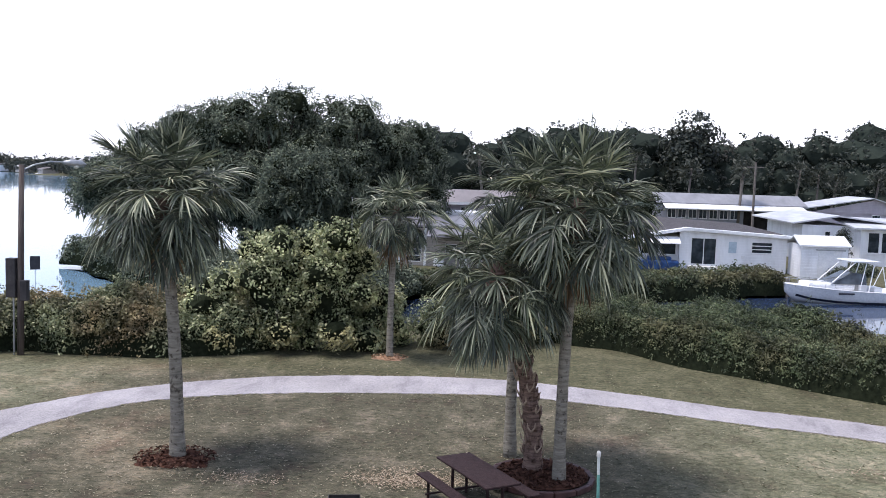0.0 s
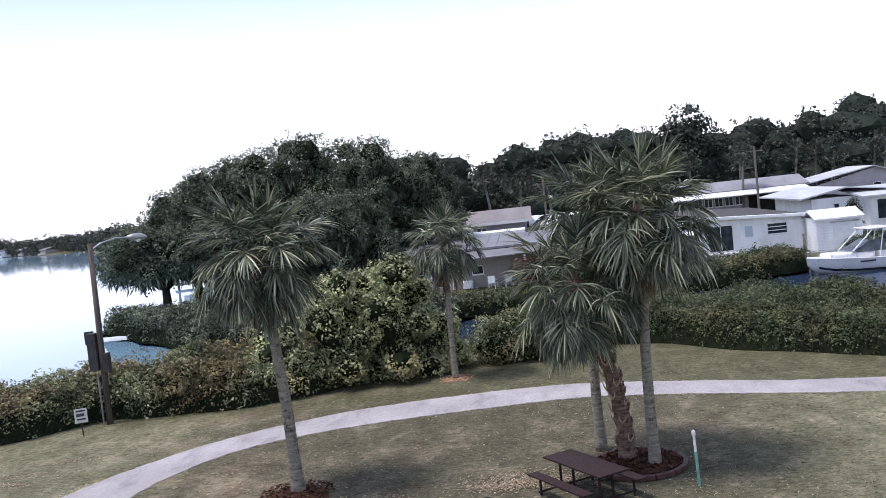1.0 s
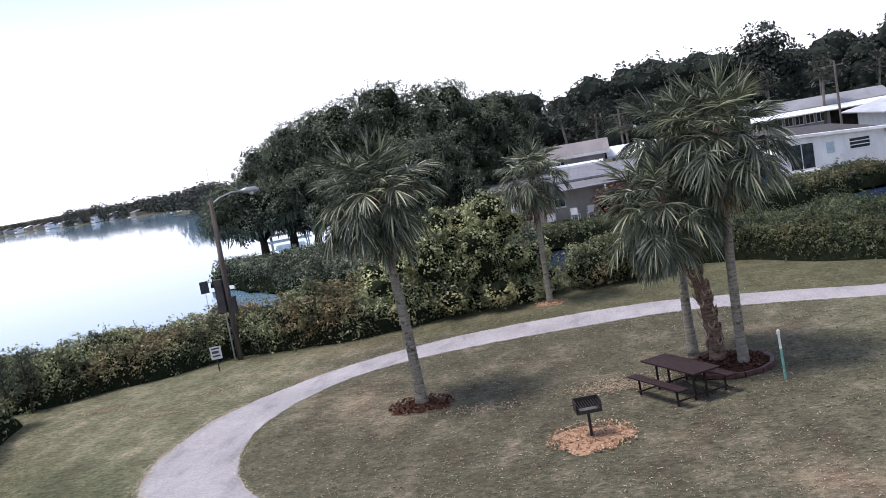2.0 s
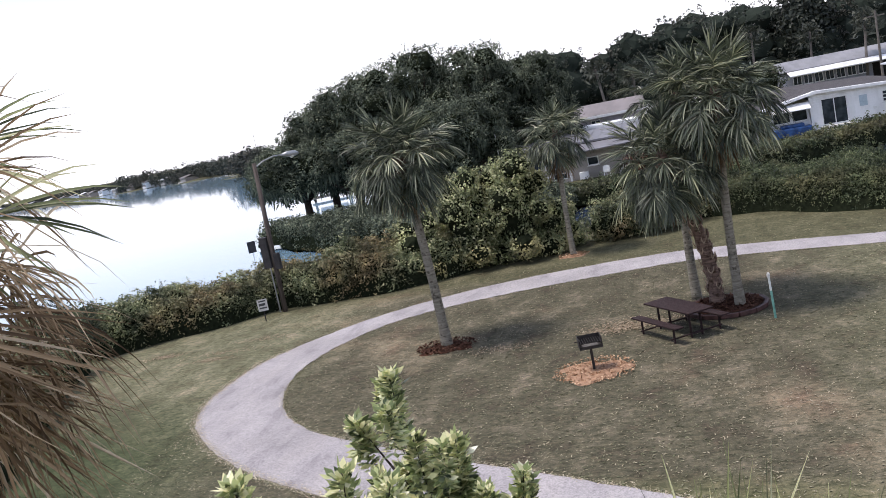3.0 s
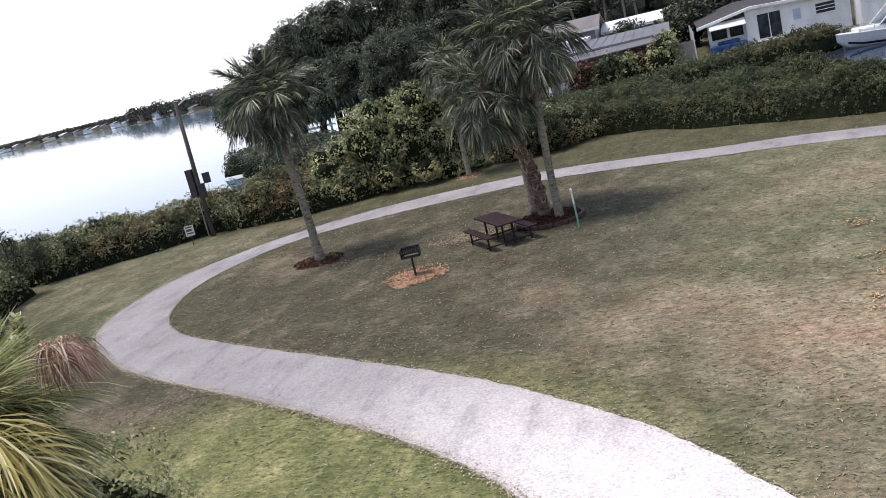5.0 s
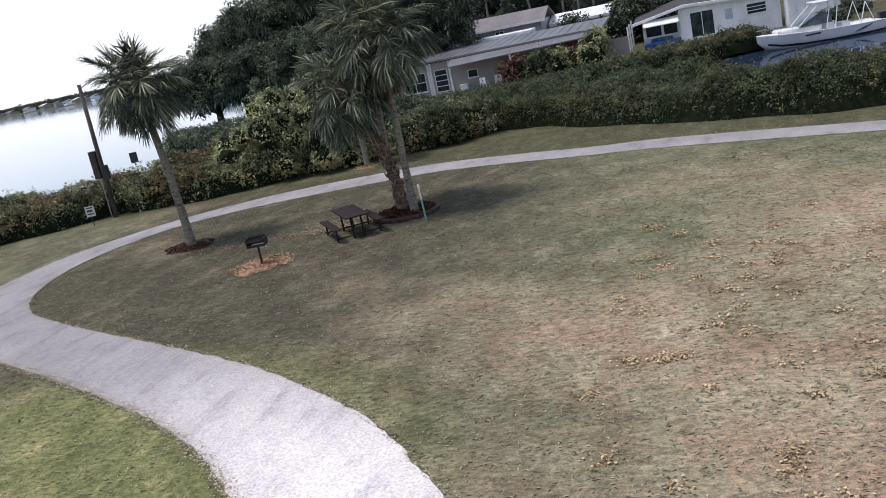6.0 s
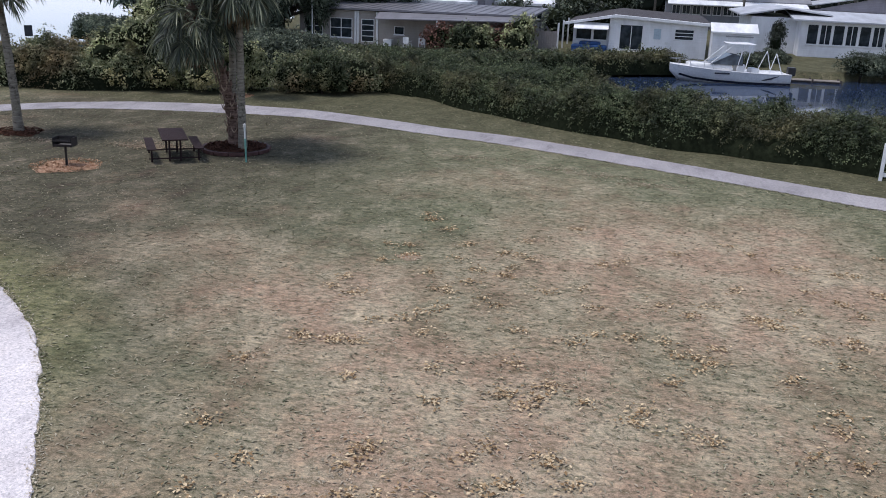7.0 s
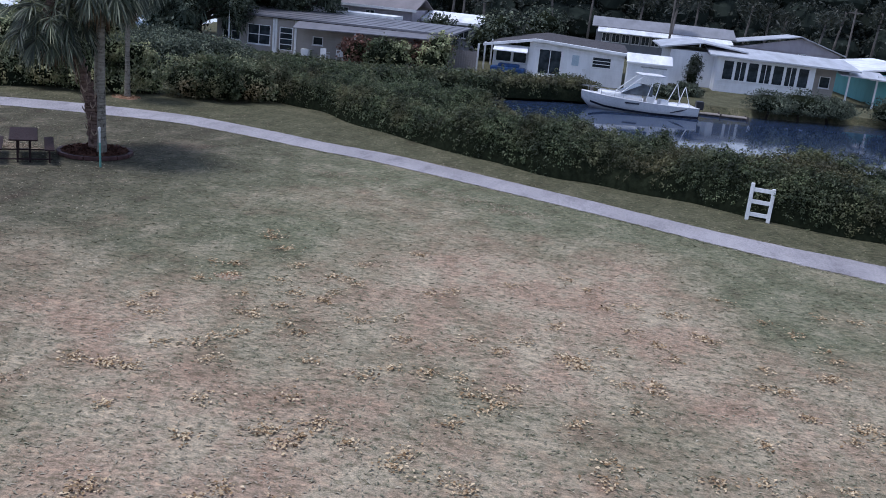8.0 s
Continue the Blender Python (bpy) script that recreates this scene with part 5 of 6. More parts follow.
def long_house():
    t = thing("mobile_home", "long grey roofed mobile home with a white awning and window row", "house")
    y = 112.0
    wins = [(16.6 + 1.25 * i, 17.6 + 1.25 * i, 1.75, 2.85) for i in range(7)]
    shell(t, 15.8, 32.5, y, y + 8, 0, 3.1, "siding_grey", wins + [(25.7, 31.2, 0.2, 2.75)])
    for a, b, c, d in wins:
        window(t, a, b, c, d, y + 0.02, 2, 1)
    part("awning", slab(bmesh.new(), [(16.0, y - 2.6, 3.05), (32.6, y - 2.6, 3.05), (32.6, y, 3.5), (16.0, y, 3.5)], 0.1), "roof_white", t, "white metal awning")
    part("roof", gable_roof_x(bmesh.new(), 15.2, 33.2, y + 0.02, y + 8.4, y + 4.4, 3.62, 4.75), "roof_grey", t)
    part("post", boxed(28.6, 28.75, y - 2.4, y - 2.25, 0, 3.0), "white_paint", t)
    t = thing("mobile_home", "grey gabled mobile home with a pale roof", "house")
    part("wall", boxed(32.0, 46.0, y + 1, y + 9, 0, 3.0), "siding_lilac", t)
    bm = bmesh.new()
    bm.faces.new([bm.verts.new(c) for c in ((33.5, y + 0.9, 2.9), (46.3, y + 0.9, 2.9), (41.5, y + 0.9, 4.7))])
    r = bmesh.ops.extrude_face_region(bm, geom=bm.faces[:])
    bmesh.ops.translate(bm, vec=(0, 0.1, 0), verts=[v for v in r["geom"] if isinstance(v, bmesh.types.BMVert)])
    bmesh.ops.recalc_face_normals(bm, faces=bm.faces)
    part("gable", bm, "siding_lilac", t)
    part("roof", gable_roof_y(bmesh.new(), 31.5, 46.6, y + 0.4, y + 10, 41.0, 3.2, 3.1, 4.9), "roof_pale", t)
    window(t, 41.0, 42.0, 1.6, 2.8, y + 0.85, 1, 1)


long_house()
for i, (x, y, h) in enumerate(((24.2, 101, 8.6), (48.5, 120, 9.0), (-12.3, 60.6, 4.6), (0.5, 98, 7.5))):
    # utility poles and a slim white flag pole
    t = thing("flagpole" if i == 2 else "utility_pole", "slim white flagpole before the beige house" if i == 2 else "plain wooden utility pole among the houses", "pole", pose(x, y, 0))
    part("shaft", tubed([(0, 0, -0.2), (0, 0, h)], [0.06, 0.04] if i == 2 else [0.15, 0.11]), "white_paint" if i == 2 else "bark_grey", t)
    if i != 2:
        part("crossarm", boxed(-0.9, 0.9, -0.06, 0.06, h - 0.6, h - 0.48), "bark_grey", t)
    else:
        part("finial", tubed([(0, 0, h), (0, 0, h + 0.06), (0, 0, h + 0.12)], [0.03, 0.07, 0.02]), "white_paint", t)


# ---- park things ----
def picnic_table():
    ang = math.degrees(math.atan2(1.75, -1.15))
    t = thing("picnic_table", "dark brown coated metal picnic table with attached benches", "table", pose(-0.72, 16.95, 0, 0, 0, ang))
    L = 1.05
    top = bmesh.new()
    box(top, -L, L, -0.40, 0.40, 0.71, 0.755, bev=0.015)
    part("tabletop", top, "brown_coating", t)
    for x in (-0.72, 0.72):
        for y in (-0.17, 0.17):
            part("leg", tubed([(x, y, 0.0), (x, y, 0.71)], 0.032), "brown_coating", t)
        part("crossbar", boxed(x - 0.025, x + 0.025, -0.17, 0.17, 0.08, 0.13), "brown_coating", t)
        part("brace", tubed([(x, -0.80, 0.10), (x, 0.80, 0.10)], 0.022), "brown_coating", t)
    for s in (-1, 1):
        b = new("bench")
        b.parent = t
        b.matrix_basis = pose(0, 0.72 * s, 0)
        part("seat", boxed(-L, L, -0.14, 0.14, 0.42, 0.46, bev=0.012), "brown_coating", b)
        for x in (-0.75, 0.75):
            part("leg", tubed([(x, 0, 0.0), (x, 0, 0.42)], 0.03), "brown_coating", b)


picnic_table()


def grill():
    t = thing("park_grill", "black iron park grill on a single post", "grill", pose(-2.95, 14.5, 0, 0, 0, 12))
    part("post", tubed([(0, 0, -0.1), (0, 0, 0.62)], 0.035), "black_iron", t)
    bm = bmesh.new()
    w, d, h, th = 0.29, 0.22, 0.27, 0.012
    box(bm, -w, w, -d, d, 0.62, 0.632)
    box(bm, -w, w, d - th, d, 0.632, 0.62 + h)
    box(bm, -w, -w + th, -d, d - th, 0.632, 0.62 + h)
    box(bm, w - th, w, -d, d - th, 0.632, 0.62 + h)
    box(bm, -w + th, w - th, -d, -d + th, 0.632, 0.70)
    part("firebox", bm, "black_iron", t)
    for i in range(9):
        x = -w + 0.05 + i * 0.06
        part("grate_bar", boxed(x - 0.006, x + 0.006, -d - 0.08, d - 0.03, 0.80, 0.812), "black_iron", t)
    part("grate_rail", boxed(-w + 0.02, w - 0.02, -d - 0.09, -d - 0.081, 0.798, 0.815), "black_iron", t)
    part("ash_tray", boxed(-0.2, 0.2, -0.16, 0.16, 0.634, 0.66), "ash", t, "pale ash in the firebox")
    part("handle", tubed([(-w - 0.10, 0, 0.80), (-w, 0, 0.80)], 0.012), "black_iron", t)


grill()


def blot(name, cx, cy, rx, ry, material, label, chips, chip_mat, chip_size, seed, rise=0.03, category="ground patch"):
    """A low uneven patch of loose cover with chips strewn over it."""
    rng = np.random.RandomState(seed)
    bm = bmesh.new()
    rings = []
    n = 40
    wob = [1 + 0.16 * math.sin(3 * a + seed) + 0.10 * math.sin(7 * a + 2 * seed) + rng.uniform(-0.05, 0.05) for a in np.linspace(0, 2 * math.pi, n, endpoint=False)]
    for s, z in ((1.0, -0.045), (0.8, rise * 0.6), (0.45, rise), (0.15, rise)):
        rings.append([bm.verts.new((cx + rx * s * wob[i] * math.cos(2 * math.pi * i / n), cy + ry * s * wob[i] * math.sin(2 * math.pi * i / n), z + rng.uniform(-0.006, 0.006))) for i in range(n)])
    for a, b in zip(rings, rings[1:]):
        for i in range(n):
            bm.faces.new((a[i], a[(i + 1) % n], b[(i + 1) % n], b[i]))
    bm.faces.new(rings[-1])
    t = thing(name, label, category, kind="stuff")
    part("bed", bm, material, t)
    a, r = rng.uniform(0, 2 * math.pi, chips), 1.12 * np.sqrt(rng.uniform(0, 1, chips))
    pos = np.stack([cx + rx * r * np.cos(a), cy + ry * r * np.sin(a), np.full(chips, rise + 0.012)], 1)
    v, f = leaf_cards(rng, pos, np.tile([0, 0, 1.0], (chips, 1)), chip_size, 0.45, 0.5, 0.5)
    part("chip_cover", fast_mesh("chips", v, f, chip_mat), None, t)


blot("sand_patch", -2.95, 14.45, 0.95, 0.95, "sand_bed", "orange brown straw and sand round the grill post", 900, "straw_chip", 0.07, 7)
blot("mulch_bed", -7.75, 18.6, 0.85, 0.72, "mulch_bed", "dark red brown mulch round the palm trunk", 700, "mulch_chip", 0.10, 9, 0.06)
blot("mulch_bed", -4.75, 30.7, 0.6, 0.5, "sand_bed", "tan mulch round the smaller palm", 260, "straw_chip", 0.09, 10, 0.04)
blot("bare_patch", 9.25, 9.15, 0.30, 0.20, "pale_sand", "small bare pale spot in the lawn", 60, "straw_chip", 0.05, 12, 0.008)
def straw(x, y, rx, ry, n, seed):
    """A thin drift of dry straw lying in the grass."""
    rng = np.random.RandomState(seed)
    pos = np.stack([rng.normal(x, rx * 0.5, n), rng.normal(y, ry * 0.5, n), np.full(n, 0.02)], 1)
    v, f = leaf_cards(rng, pos, np.tile([0, 0, 1.0], (n, 1)), 0.065, 0.3, 0.2, 0.5)
    solo("straw_drift", fast_mesh("straw_drift", v, f, "dry_straw"), None, "thin drift of dry straw in the lawn", "straw", kind="stuff")


for i, (x, y, rx, ry) in enumerate(((-5.9, 17.6, 0.9, 0.35), (11.5, 19.8, 1.3, 0.35), (12.9, 19.3, 1.0, 0.3), (8.6, 20.6, 1.3, 0.35), (14.4, 18.5, 0.8, 0.3), (-17.0, 22.0, 1.3, 0.4), (-15.9, 23.4, 1.1, 0.4))):
    straw(x, y, 1.3 * rx, 1.2 * ry, 300, 20 + i)
straw(-2.0, 18.3, 1.5, 0.75, 1500, 31)
straw(-2.6, 18.0, 1.2, 0.4, 500, 32)
straw(-20.0, 22.7, 0.9, 0.35, 420, 33)
straw(-17.2, 21.2, 1.0, 0.3, 380, 34)


def tree_ring():
    """Raised round bed with a brown border, under the palm group."""
    t = thing("planter_ring", "raised round mulch bed with a dark brown border under the palms", "planter")
    cx, cy, r = 0.62, 18.75, 1.1
    n = 14
    me = None
    for i in range(n):
        a = 2 * math.pi * (i + 0.5) / n
        w = math.pi * r / n * 0.985
        if me is None:
            me = mesh_of("border_block", boxed(-0.06, 0.06, -w, w, 0.0, 0.12, bev=0.015))
            me.materials.append(MATS["edging_brown"])
        o = part("border_block", me, None, t)
        o.matrix_basis = Matrix.Translation((cx + r * math.cos(a), cy + r * math.sin(a), 0)) @ pose(0, 0, 0, 0, 0, math.degrees(a))
    bm = bmesh.new()
    bmesh.ops.create_circle(bm, cap_ends=True, segments=36, radius=r - 0.07)
    bmesh.ops.translate(bm, vec=(cx, cy, 0.13), verts=bm.verts)
    part("mulch", bm, "mulch_bed", t, "loose red brown mulch")
    rng = np.random.RandomState(3)
    a, q = rng.uniform(0, 2 * math.pi, 900), 1.0 * np.sqrt(rng.uniform(0, 1, 900))
    pos = np.stack([cx + q * np.cos(a), cy + q * np.sin(a), np.full(900, 0.15)], 1)
    v, f = leaf_cards(rng, pos, np.tile([0, 0, 1.0], (900, 1)), 0.11, 0.4, 0.6, 0.5)
    part("chip_cover", fast_mesh("chips", v, f, "mulch_chip"), None, t)


tree_ring()

pp = thing("pipe_post", "thin upright pipe post, green below a pale cap", "post", pose(1.75, 17.1, 0))
part("pipe", tubed([(0, 0, -0.1), (-0.02, 0, 0.75)], 0.032), "green_pipe", pp)
part("upper_pipe", tubed([(-0.02, 0, 0.75), (-0.03, 0, 1.12)], 0.03), "pipe_white", pp)
part("cap", tubed([(-0.03, 0, 1.12), (-0.03, 0, 1.2), (-0.03, 0, 1.24)], [0.045, 0.045, 0.02]), "sign_white", pp)


def street_lamp():
    t = thing("street_lamp", "wooden lamp pole with a curved arm and a dark panel box", "street lamp", pose(-17.25, 28.2, 0))
    part("pole", tubed([(0, 0, -0.3), (0.05, 0, 3.2), (0.12, 0, 6.55)], [0.12, 0.11, 0.09], 10), "pole_wood", t, smooth=True)
    arm = [(0.12, 0, 6.35), (0.35, 0.35, 6.55), (0.7, 0.8, 6.68), (1.05, 1.2, 6.66)]
    part("arm", tubed(arm, 0.03), "grey_metal", t)
    hd = bmesh.new()
    tube(hd, [(0.98, 1.12, 6.66), (1.15, 1.32, 6.65), (1.4, 1.6, 6.62), (1.52, 1.74, 6.60)], [0.05, 0.13, 0.13, 0.03], 10)
    part("lamp_head", hd, "grey_metal", t, smooth=True)
    part("lens", tubed([(1.28, 1.46, 6.58), (1.28, 1.46, 6.50), (1.28, 1.46, 6.44)], [0.11, 0.10, 0.03]), "lamp_cover", t, "pale lamp cover")
    part("panel_box", boxed(-0.42, -0.08, -0.16, 0.12, 2.0, 3.35, bev=0.02), "dark_box", t, "dark electric panel box")
    part("conduit", tubed([(-0.2, -0.05, 0), (-0.2, -0.05, 2.0)], 0.03), "grey_metal", t)
    part("meter_box", boxed(0.08, 0.32, -0.14, 0.08, 1.9, 2.6, bev=0.02), "dark_box", t)


street_lamp()


def small_sign(name, label, x, y, z0, w, h, face, post, rz, post_h, marks=True):
    t = thing(name, label, "sign", pose(x, y, 0, 0, 0, rz))
    part("post", tubed([(0, 0.03, -0.8 if z0 > 0.6 else -0.1), (0, 0.03, post_h)], 0.025), post, t)
    part("board", boxed(-w / 2, w / 2, -0.012, 0.0, z0, z0 + h), face, t)
    if marks:
        for i, (a, b) in enumerate(((0.78, 0.9), (0.45, 0.66), (0.2, 0.32))):
            part("writing_bar", boxed(-w * 0.36, w * (0.36 - 0.1 * (i % 2)), -0.018, -0.0125, z0 + h * a, z0 + h * b), "sign_ink", t)


small_sign("notice_sign", "small white notice on a dark post before the hedge", -17.5, 26.7, 0.45, 0.42, 0.5, "sign_white", "dark_box", 24, 0.95)
small_sign("channel_marker", "dark channel marker board on a white pole in the bay", -26.1, 44.4, 0.85, 0.5, 0.72, "dark_box", "white_paint", 28, 1.5, False)


def white_gate():
    t = thing("fence_panel", "short white rail fence panel beside the path", "fence", pose(21.95, 22.35, 0, 0, 0, -14))
    for x in (0, 0.68):
        part("post", boxed(x - 0.06, x + 0.06, -0.06, 0.06, -0.1, 1.22 if x == 0 else 1.12, bev=0.01), "white_paint", t)
    for z in (0.12, 0.55, 0.95):
        part("rail", boxed(0.06, 0.62, -0.03, 0.03, z, z + 0.13), "white_paint", t)


white_gate()


# ---- boat and dock ----
def boat():
    t = thing("motor_boat", "white cabin motor boat with a dark stripe and hard top", "boat", pose(19.65, 56.3, WATER_LEVEL, 0, 0, 191))
    # +x is the bow; sections from stern to bow: x, half beam, sheer height, chine half width, keel
    sec = [(-3.9, 1.22, 0.72, 1.08, -0.32), (-2.4, 1.30, 0.72, 1.12, -0.36), (-0.6, 1.34, 0.78, 1.08, -0.38), (1.2, 1.24, 0.88, 0.86, -0.34), (2.6, 0.92, 0.98, 0.50, -0.22), (3.5, 0.52, 1.05, 0.20, 0.05), (4.1, 0.08, 1.10, 0.03, 0.62)]
    hull, stripe, deck = bmesh.new(), bmesh.new(), bmesh.new()
    rows = []
    for x, b, s, c, k in sec:
        ch = k + 0.42 * (s - k) * 0.75
        rows.append([hull.verts.new(p) for p in ((x, -b, s), (x + 0.02, -(b * 0.55 + c * 0.45), 0.5 * (s + ch)), (x, -c, ch), (x, 0, k), (x, c, ch), (x + 0.02, b * 0.55 + c * 0.45, 0.5 * (s + ch)), (x, b, s))])
    for a, b in zip(rows, rows[1:]):
        for j in range(6):
            hull.faces.new((a[j], a[j + 1], b[j + 1], b[j]))
    hull.faces.new(rows[0])
    bmesh.ops.recalc_face_normals(hull, faces=hull.faces)
    part("hull", hull, "gelcoat", t, "glossy white hull", True)
    for sgn in (-1, 1):
        st = bmesh.new()
        prev = None
        for x, b, s, c, k in sec[:-1]:
            ch = k + 0.42 * (s - k) * 0.75
            lo, hi = ch + 0.02, ch + 0.16
            mixw = lambda z: c + (b - c) * (z - ch) / (s - ch) + 0.035
            pr = [st.verts.new((x, sgn * mixw(lo), lo)), st.verts.new((x, sgn * mixw(hi), hi))]
            if prev:
                st.faces.new((prev[0], pr[0], pr[1], prev[1]))
            prev = pr
        r = bmesh.ops.extrude_face_region(st, geom=st.faces[:])
        bmesh.ops.translate(st, vec=(0, sgn * 0.006, 0), verts=[v for v in r["geom"] if isinstance(v, bmesh.types.BMVert)])
        bmesh.ops.recalc_face_normals(st, faces=st.faces)
        part("stripe", st, "hull_stripe", t, "dark navy hull stripe")
        part("swoosh", tubed([(-3.0, sgn * 1.31, 0.62), (-2.5, sgn * 1.30, 0.45), (-1.9, sgn * 1.27, 0.30)], [0.02, 0.06, 0.02], 6), "hull_stripe", t)
        part("hull_mark", boxed(0.3, 1.3, sgn * 1.26 - 0.015, sgn * 1.26 + 0.015, 0.62, 0.72), "hull_stripe", t)
    pr = None
    for x, b, s, c, k in sec:
        z = s - 0.02 + (0.10 if x > 1.5 else 0)
        if x < 0:
            z = 0.30
        row = [deck.verts.new((x, -b * 0.97, s - 0.005)), deck.verts.new((x, 0, z)), deck.verts.new((x, b * 0.97, s - 0.005))]
        if pr:
            for j in range(2):
                deck.faces.new((pr[j], pr[j + 1], row[j + 1], row[j]))
        pr = row
    part("deck", deck, "gelcoat", t, smooth=True)
    cab = bmesh.new()
    box(cab, 0.0, 2.9, -0.80, 0.80, 0.80, 1.28, bev=0.18)
    part("cabin", cab, "gelcoat", t, smooth=True)
    ws = bmesh.new()
    slab(ws, [(1.55, -0.80, 1.24), (1.55, 0.80, 1.24), (0.15, 0.70, 1.92), (0.15, -0.70, 1.92)], 0.02)
    part("windshield", ws, "boat_glass", t, "raked tinted windshield")
    for sgn in (-1, 1):
        part("side_glass", slab(bmesh.new(), [(1.5, sgn * 0.82, 1.26), (-0.6, sgn * 0.95, 1.22), (-0.6, sgn * 0.8, 1.84), (0.15, sgn * 0.72, 1.90)], 0.02), "boat_glass", t)
        part("top_post", tubed([(1.6, sgn * 0.82, 1.22), (0.1, sgn * 0.80, 2.55)], 0.035), "white_paint", t)
        part("top_post", tubed([(-0.75, sgn * 0.98, 0.78), (-1.1, sgn * 0.82, 2.55)], 0.035), "white_paint", t)
        part("top_post", tubed([(-0.2, sgn * 0.95, 0.9), (-0.6, sgn * 0.82, 2.55)], 0.03), "white_paint", t)
        part("bow_rail", tubed([(1.4, sgn * 1.12, 0.95), (1.5, sgn * 1.1, 1.32), (2.7, sgn * 0.84, 1.42), (3.6, sgn * 0.42, 1.46), (4.15, 0, 1.46)], 0.018, 6), "grey_metal", t)
        for x, y in ((2.0, 1.0), (2.9, 0.78), (3.6, 0.42)):
            part("stanchion", tubed([(x, sgn * y, 0.95), (x, sgn * y, 1.42)], 0.014, 6), "grey_metal", t)
        part("gunwale", tubed([(x, sgn * b, s + 0.01) for x, b, s, c, k in sec], 0.035, 6), "white_trim", t)
        part("outrigger", tubed([(-2.3, sgn * 1.25, 0.75), (-2.75, sgn * 1.0, 2.1)], 0.03), "white_paint", t)
        part("outrigger", tubed([(-3.2, sgn * 1.22, 0.75), (-2.75, sgn * 1.0, 2.1)], 0.03), "white_paint", t)
    tp = bmesh.new()
    box(tp, -1.35, 0.35, -0.95, 0.95, 2.55, 2.64, bev=0.035)
    part("hard_top", tp, "gelcoat", t)
    part("console", boxed(-0.9, -0.35, -0.5, 0.5, 0.45, 1.25, bev=0.06), "white_trim", t)
    part("seat", boxed(-1.9, -1.35, -0.55, 0.55, 0.35, 1.0, bev=0.08), "white_trim", t)
    en = new("outboard_motor")
    en.parent = t
    en.matrix_basis = pose(-4.15, 0, 0)
    part("cowling", boxed(-0.35, 0.2, -0.24, 0.24, 0.55, 1.15, bev=0.1), "engine_black", en, "black engine cover")
    part("shaft", boxed(-0.14, 0.1, -0.09, 0.09, -0.35, 0.56, bev=0.03), "engine_black", en)


boat()


def dock():
    t = thing("dock", "weathered grey plank dock beside the moored boat", "dock")
    for i in range(18):
        part("plank", boxed(23.6 + 0.22 * i, 23.6 + 0.22 * i + 0.2, 59.0, 60.2, -0.50, -0.45), "dock_wood", t)
    for x in (23.7, 25.6, 27.5):
        for y in (59.05, 60.15):
            part("piling", tubed([(x, y, -2), (x, y, -0.35)], 0.07), "pole_wood", t)
    for y in (59.1, 60.0):
        part("beam", boxed(23.6, 27.6, y, y + 0.1, -0.66, -0.502), "pole_wood", t)
    t = thing("landing", "low dark timber landing at the boat's bow", "dock")
    for i in range(14):
        part("plank", boxed(13.6 + 0.2 * i, 13.6 + 0.2 * i + 0.18, 57.3, 59.0, -0.1, -0.05), "pole_wood", t)
    for x in (13.7, 15.0, 16.3):
        part("piling", tubed([(x, 57.4, -2), (x, 57.4, 0.6)], 0.11), "dock_wood", t)


dock()
for i, (x, y, s) in enumerate(((29.2, 61.6, 1.3), (31.7, 62.6, 1.5), (34.0, 63.6, 1.25), (38.6, 64.2, 1.5), (41.5, 64.8, 1.7), (45, 65, 1.8), (23.6, 66.4, 0.9), (21.6, 62.6, 0.8))):
    shrub("shrub", (x, y, -0.1), [(0, 0, 0.55 * s, 1.25 * s, 0.9 * s, 0.62 * s), (0.7 * s, 0.2, 0.45 * s, 0.8 * s, 0.7 * s, 0.5 * s)], "rounded dark green bush at the canal edge", 5200, 0.12, "tree_leaf", 500 + i)
shrub("shrub", (24.6, 73.2, 0), [(0, 0, 1.3, 0.62, 0.6, 1.3), (0.15, 0, 2.2, 0.5, 0.5, 0.8)], "dark upright shrub beside the sunroom", 3200, 0.12, "far_leaf", 520)
shrub("red_shrub", (-1.8, 59.6, 0), [(0, 0, 0.9, 1.1, 0.8, 0.9), (0.4, 0, 1.5, 0.7, 0.6, 0.6)], "dark red leaved shrub before the beige house", 1200, 0.22, "red_leaf", 521)
shrub("red_shrub", (4.0, 60.4, 0), [(0, 0, 1.2, 1.3, 0.9, 1.2), (-1.2, 0, 1.0, 0.9, 0.8, 0.9)], "reddish leaved shrub at the porch corner", 1400, 0.22, "red_leaf", 522)
shrub("shrub", (1.6, 59.4, 0), [(0, 0, 0.9, 1.0, 0.8, 0.9), (0.2, 0, 1.6, 0.5, 0.5, 0.5)], "green shrub before the porch", 1000, 0.22, "big_shrub_leaf", 523)
far_palm(7.5, 82, 3.6, 0.2, 340, 2.2)
for i, (x, y, s) in enumerate(((6.2, 80, 2.6), (9.5, 90, 3.0), (1.0, 78, 2.0), (-19.0, 64.0, 2.0), (-16.4, 60.5, 1.7), (-21.5, 70, 1.8))):
    shrub("shrub", (x, y, 0), [(0, 0, 0.7 * s, s, s, 0.8 * s), (0.3 * s, 0, 1.2 * s, 0.7 * s, 0.7 * s, 0.6 * s)], "dense green garden bush between the houses", 2200, 0.32, "tree_leaf", 530 + i)


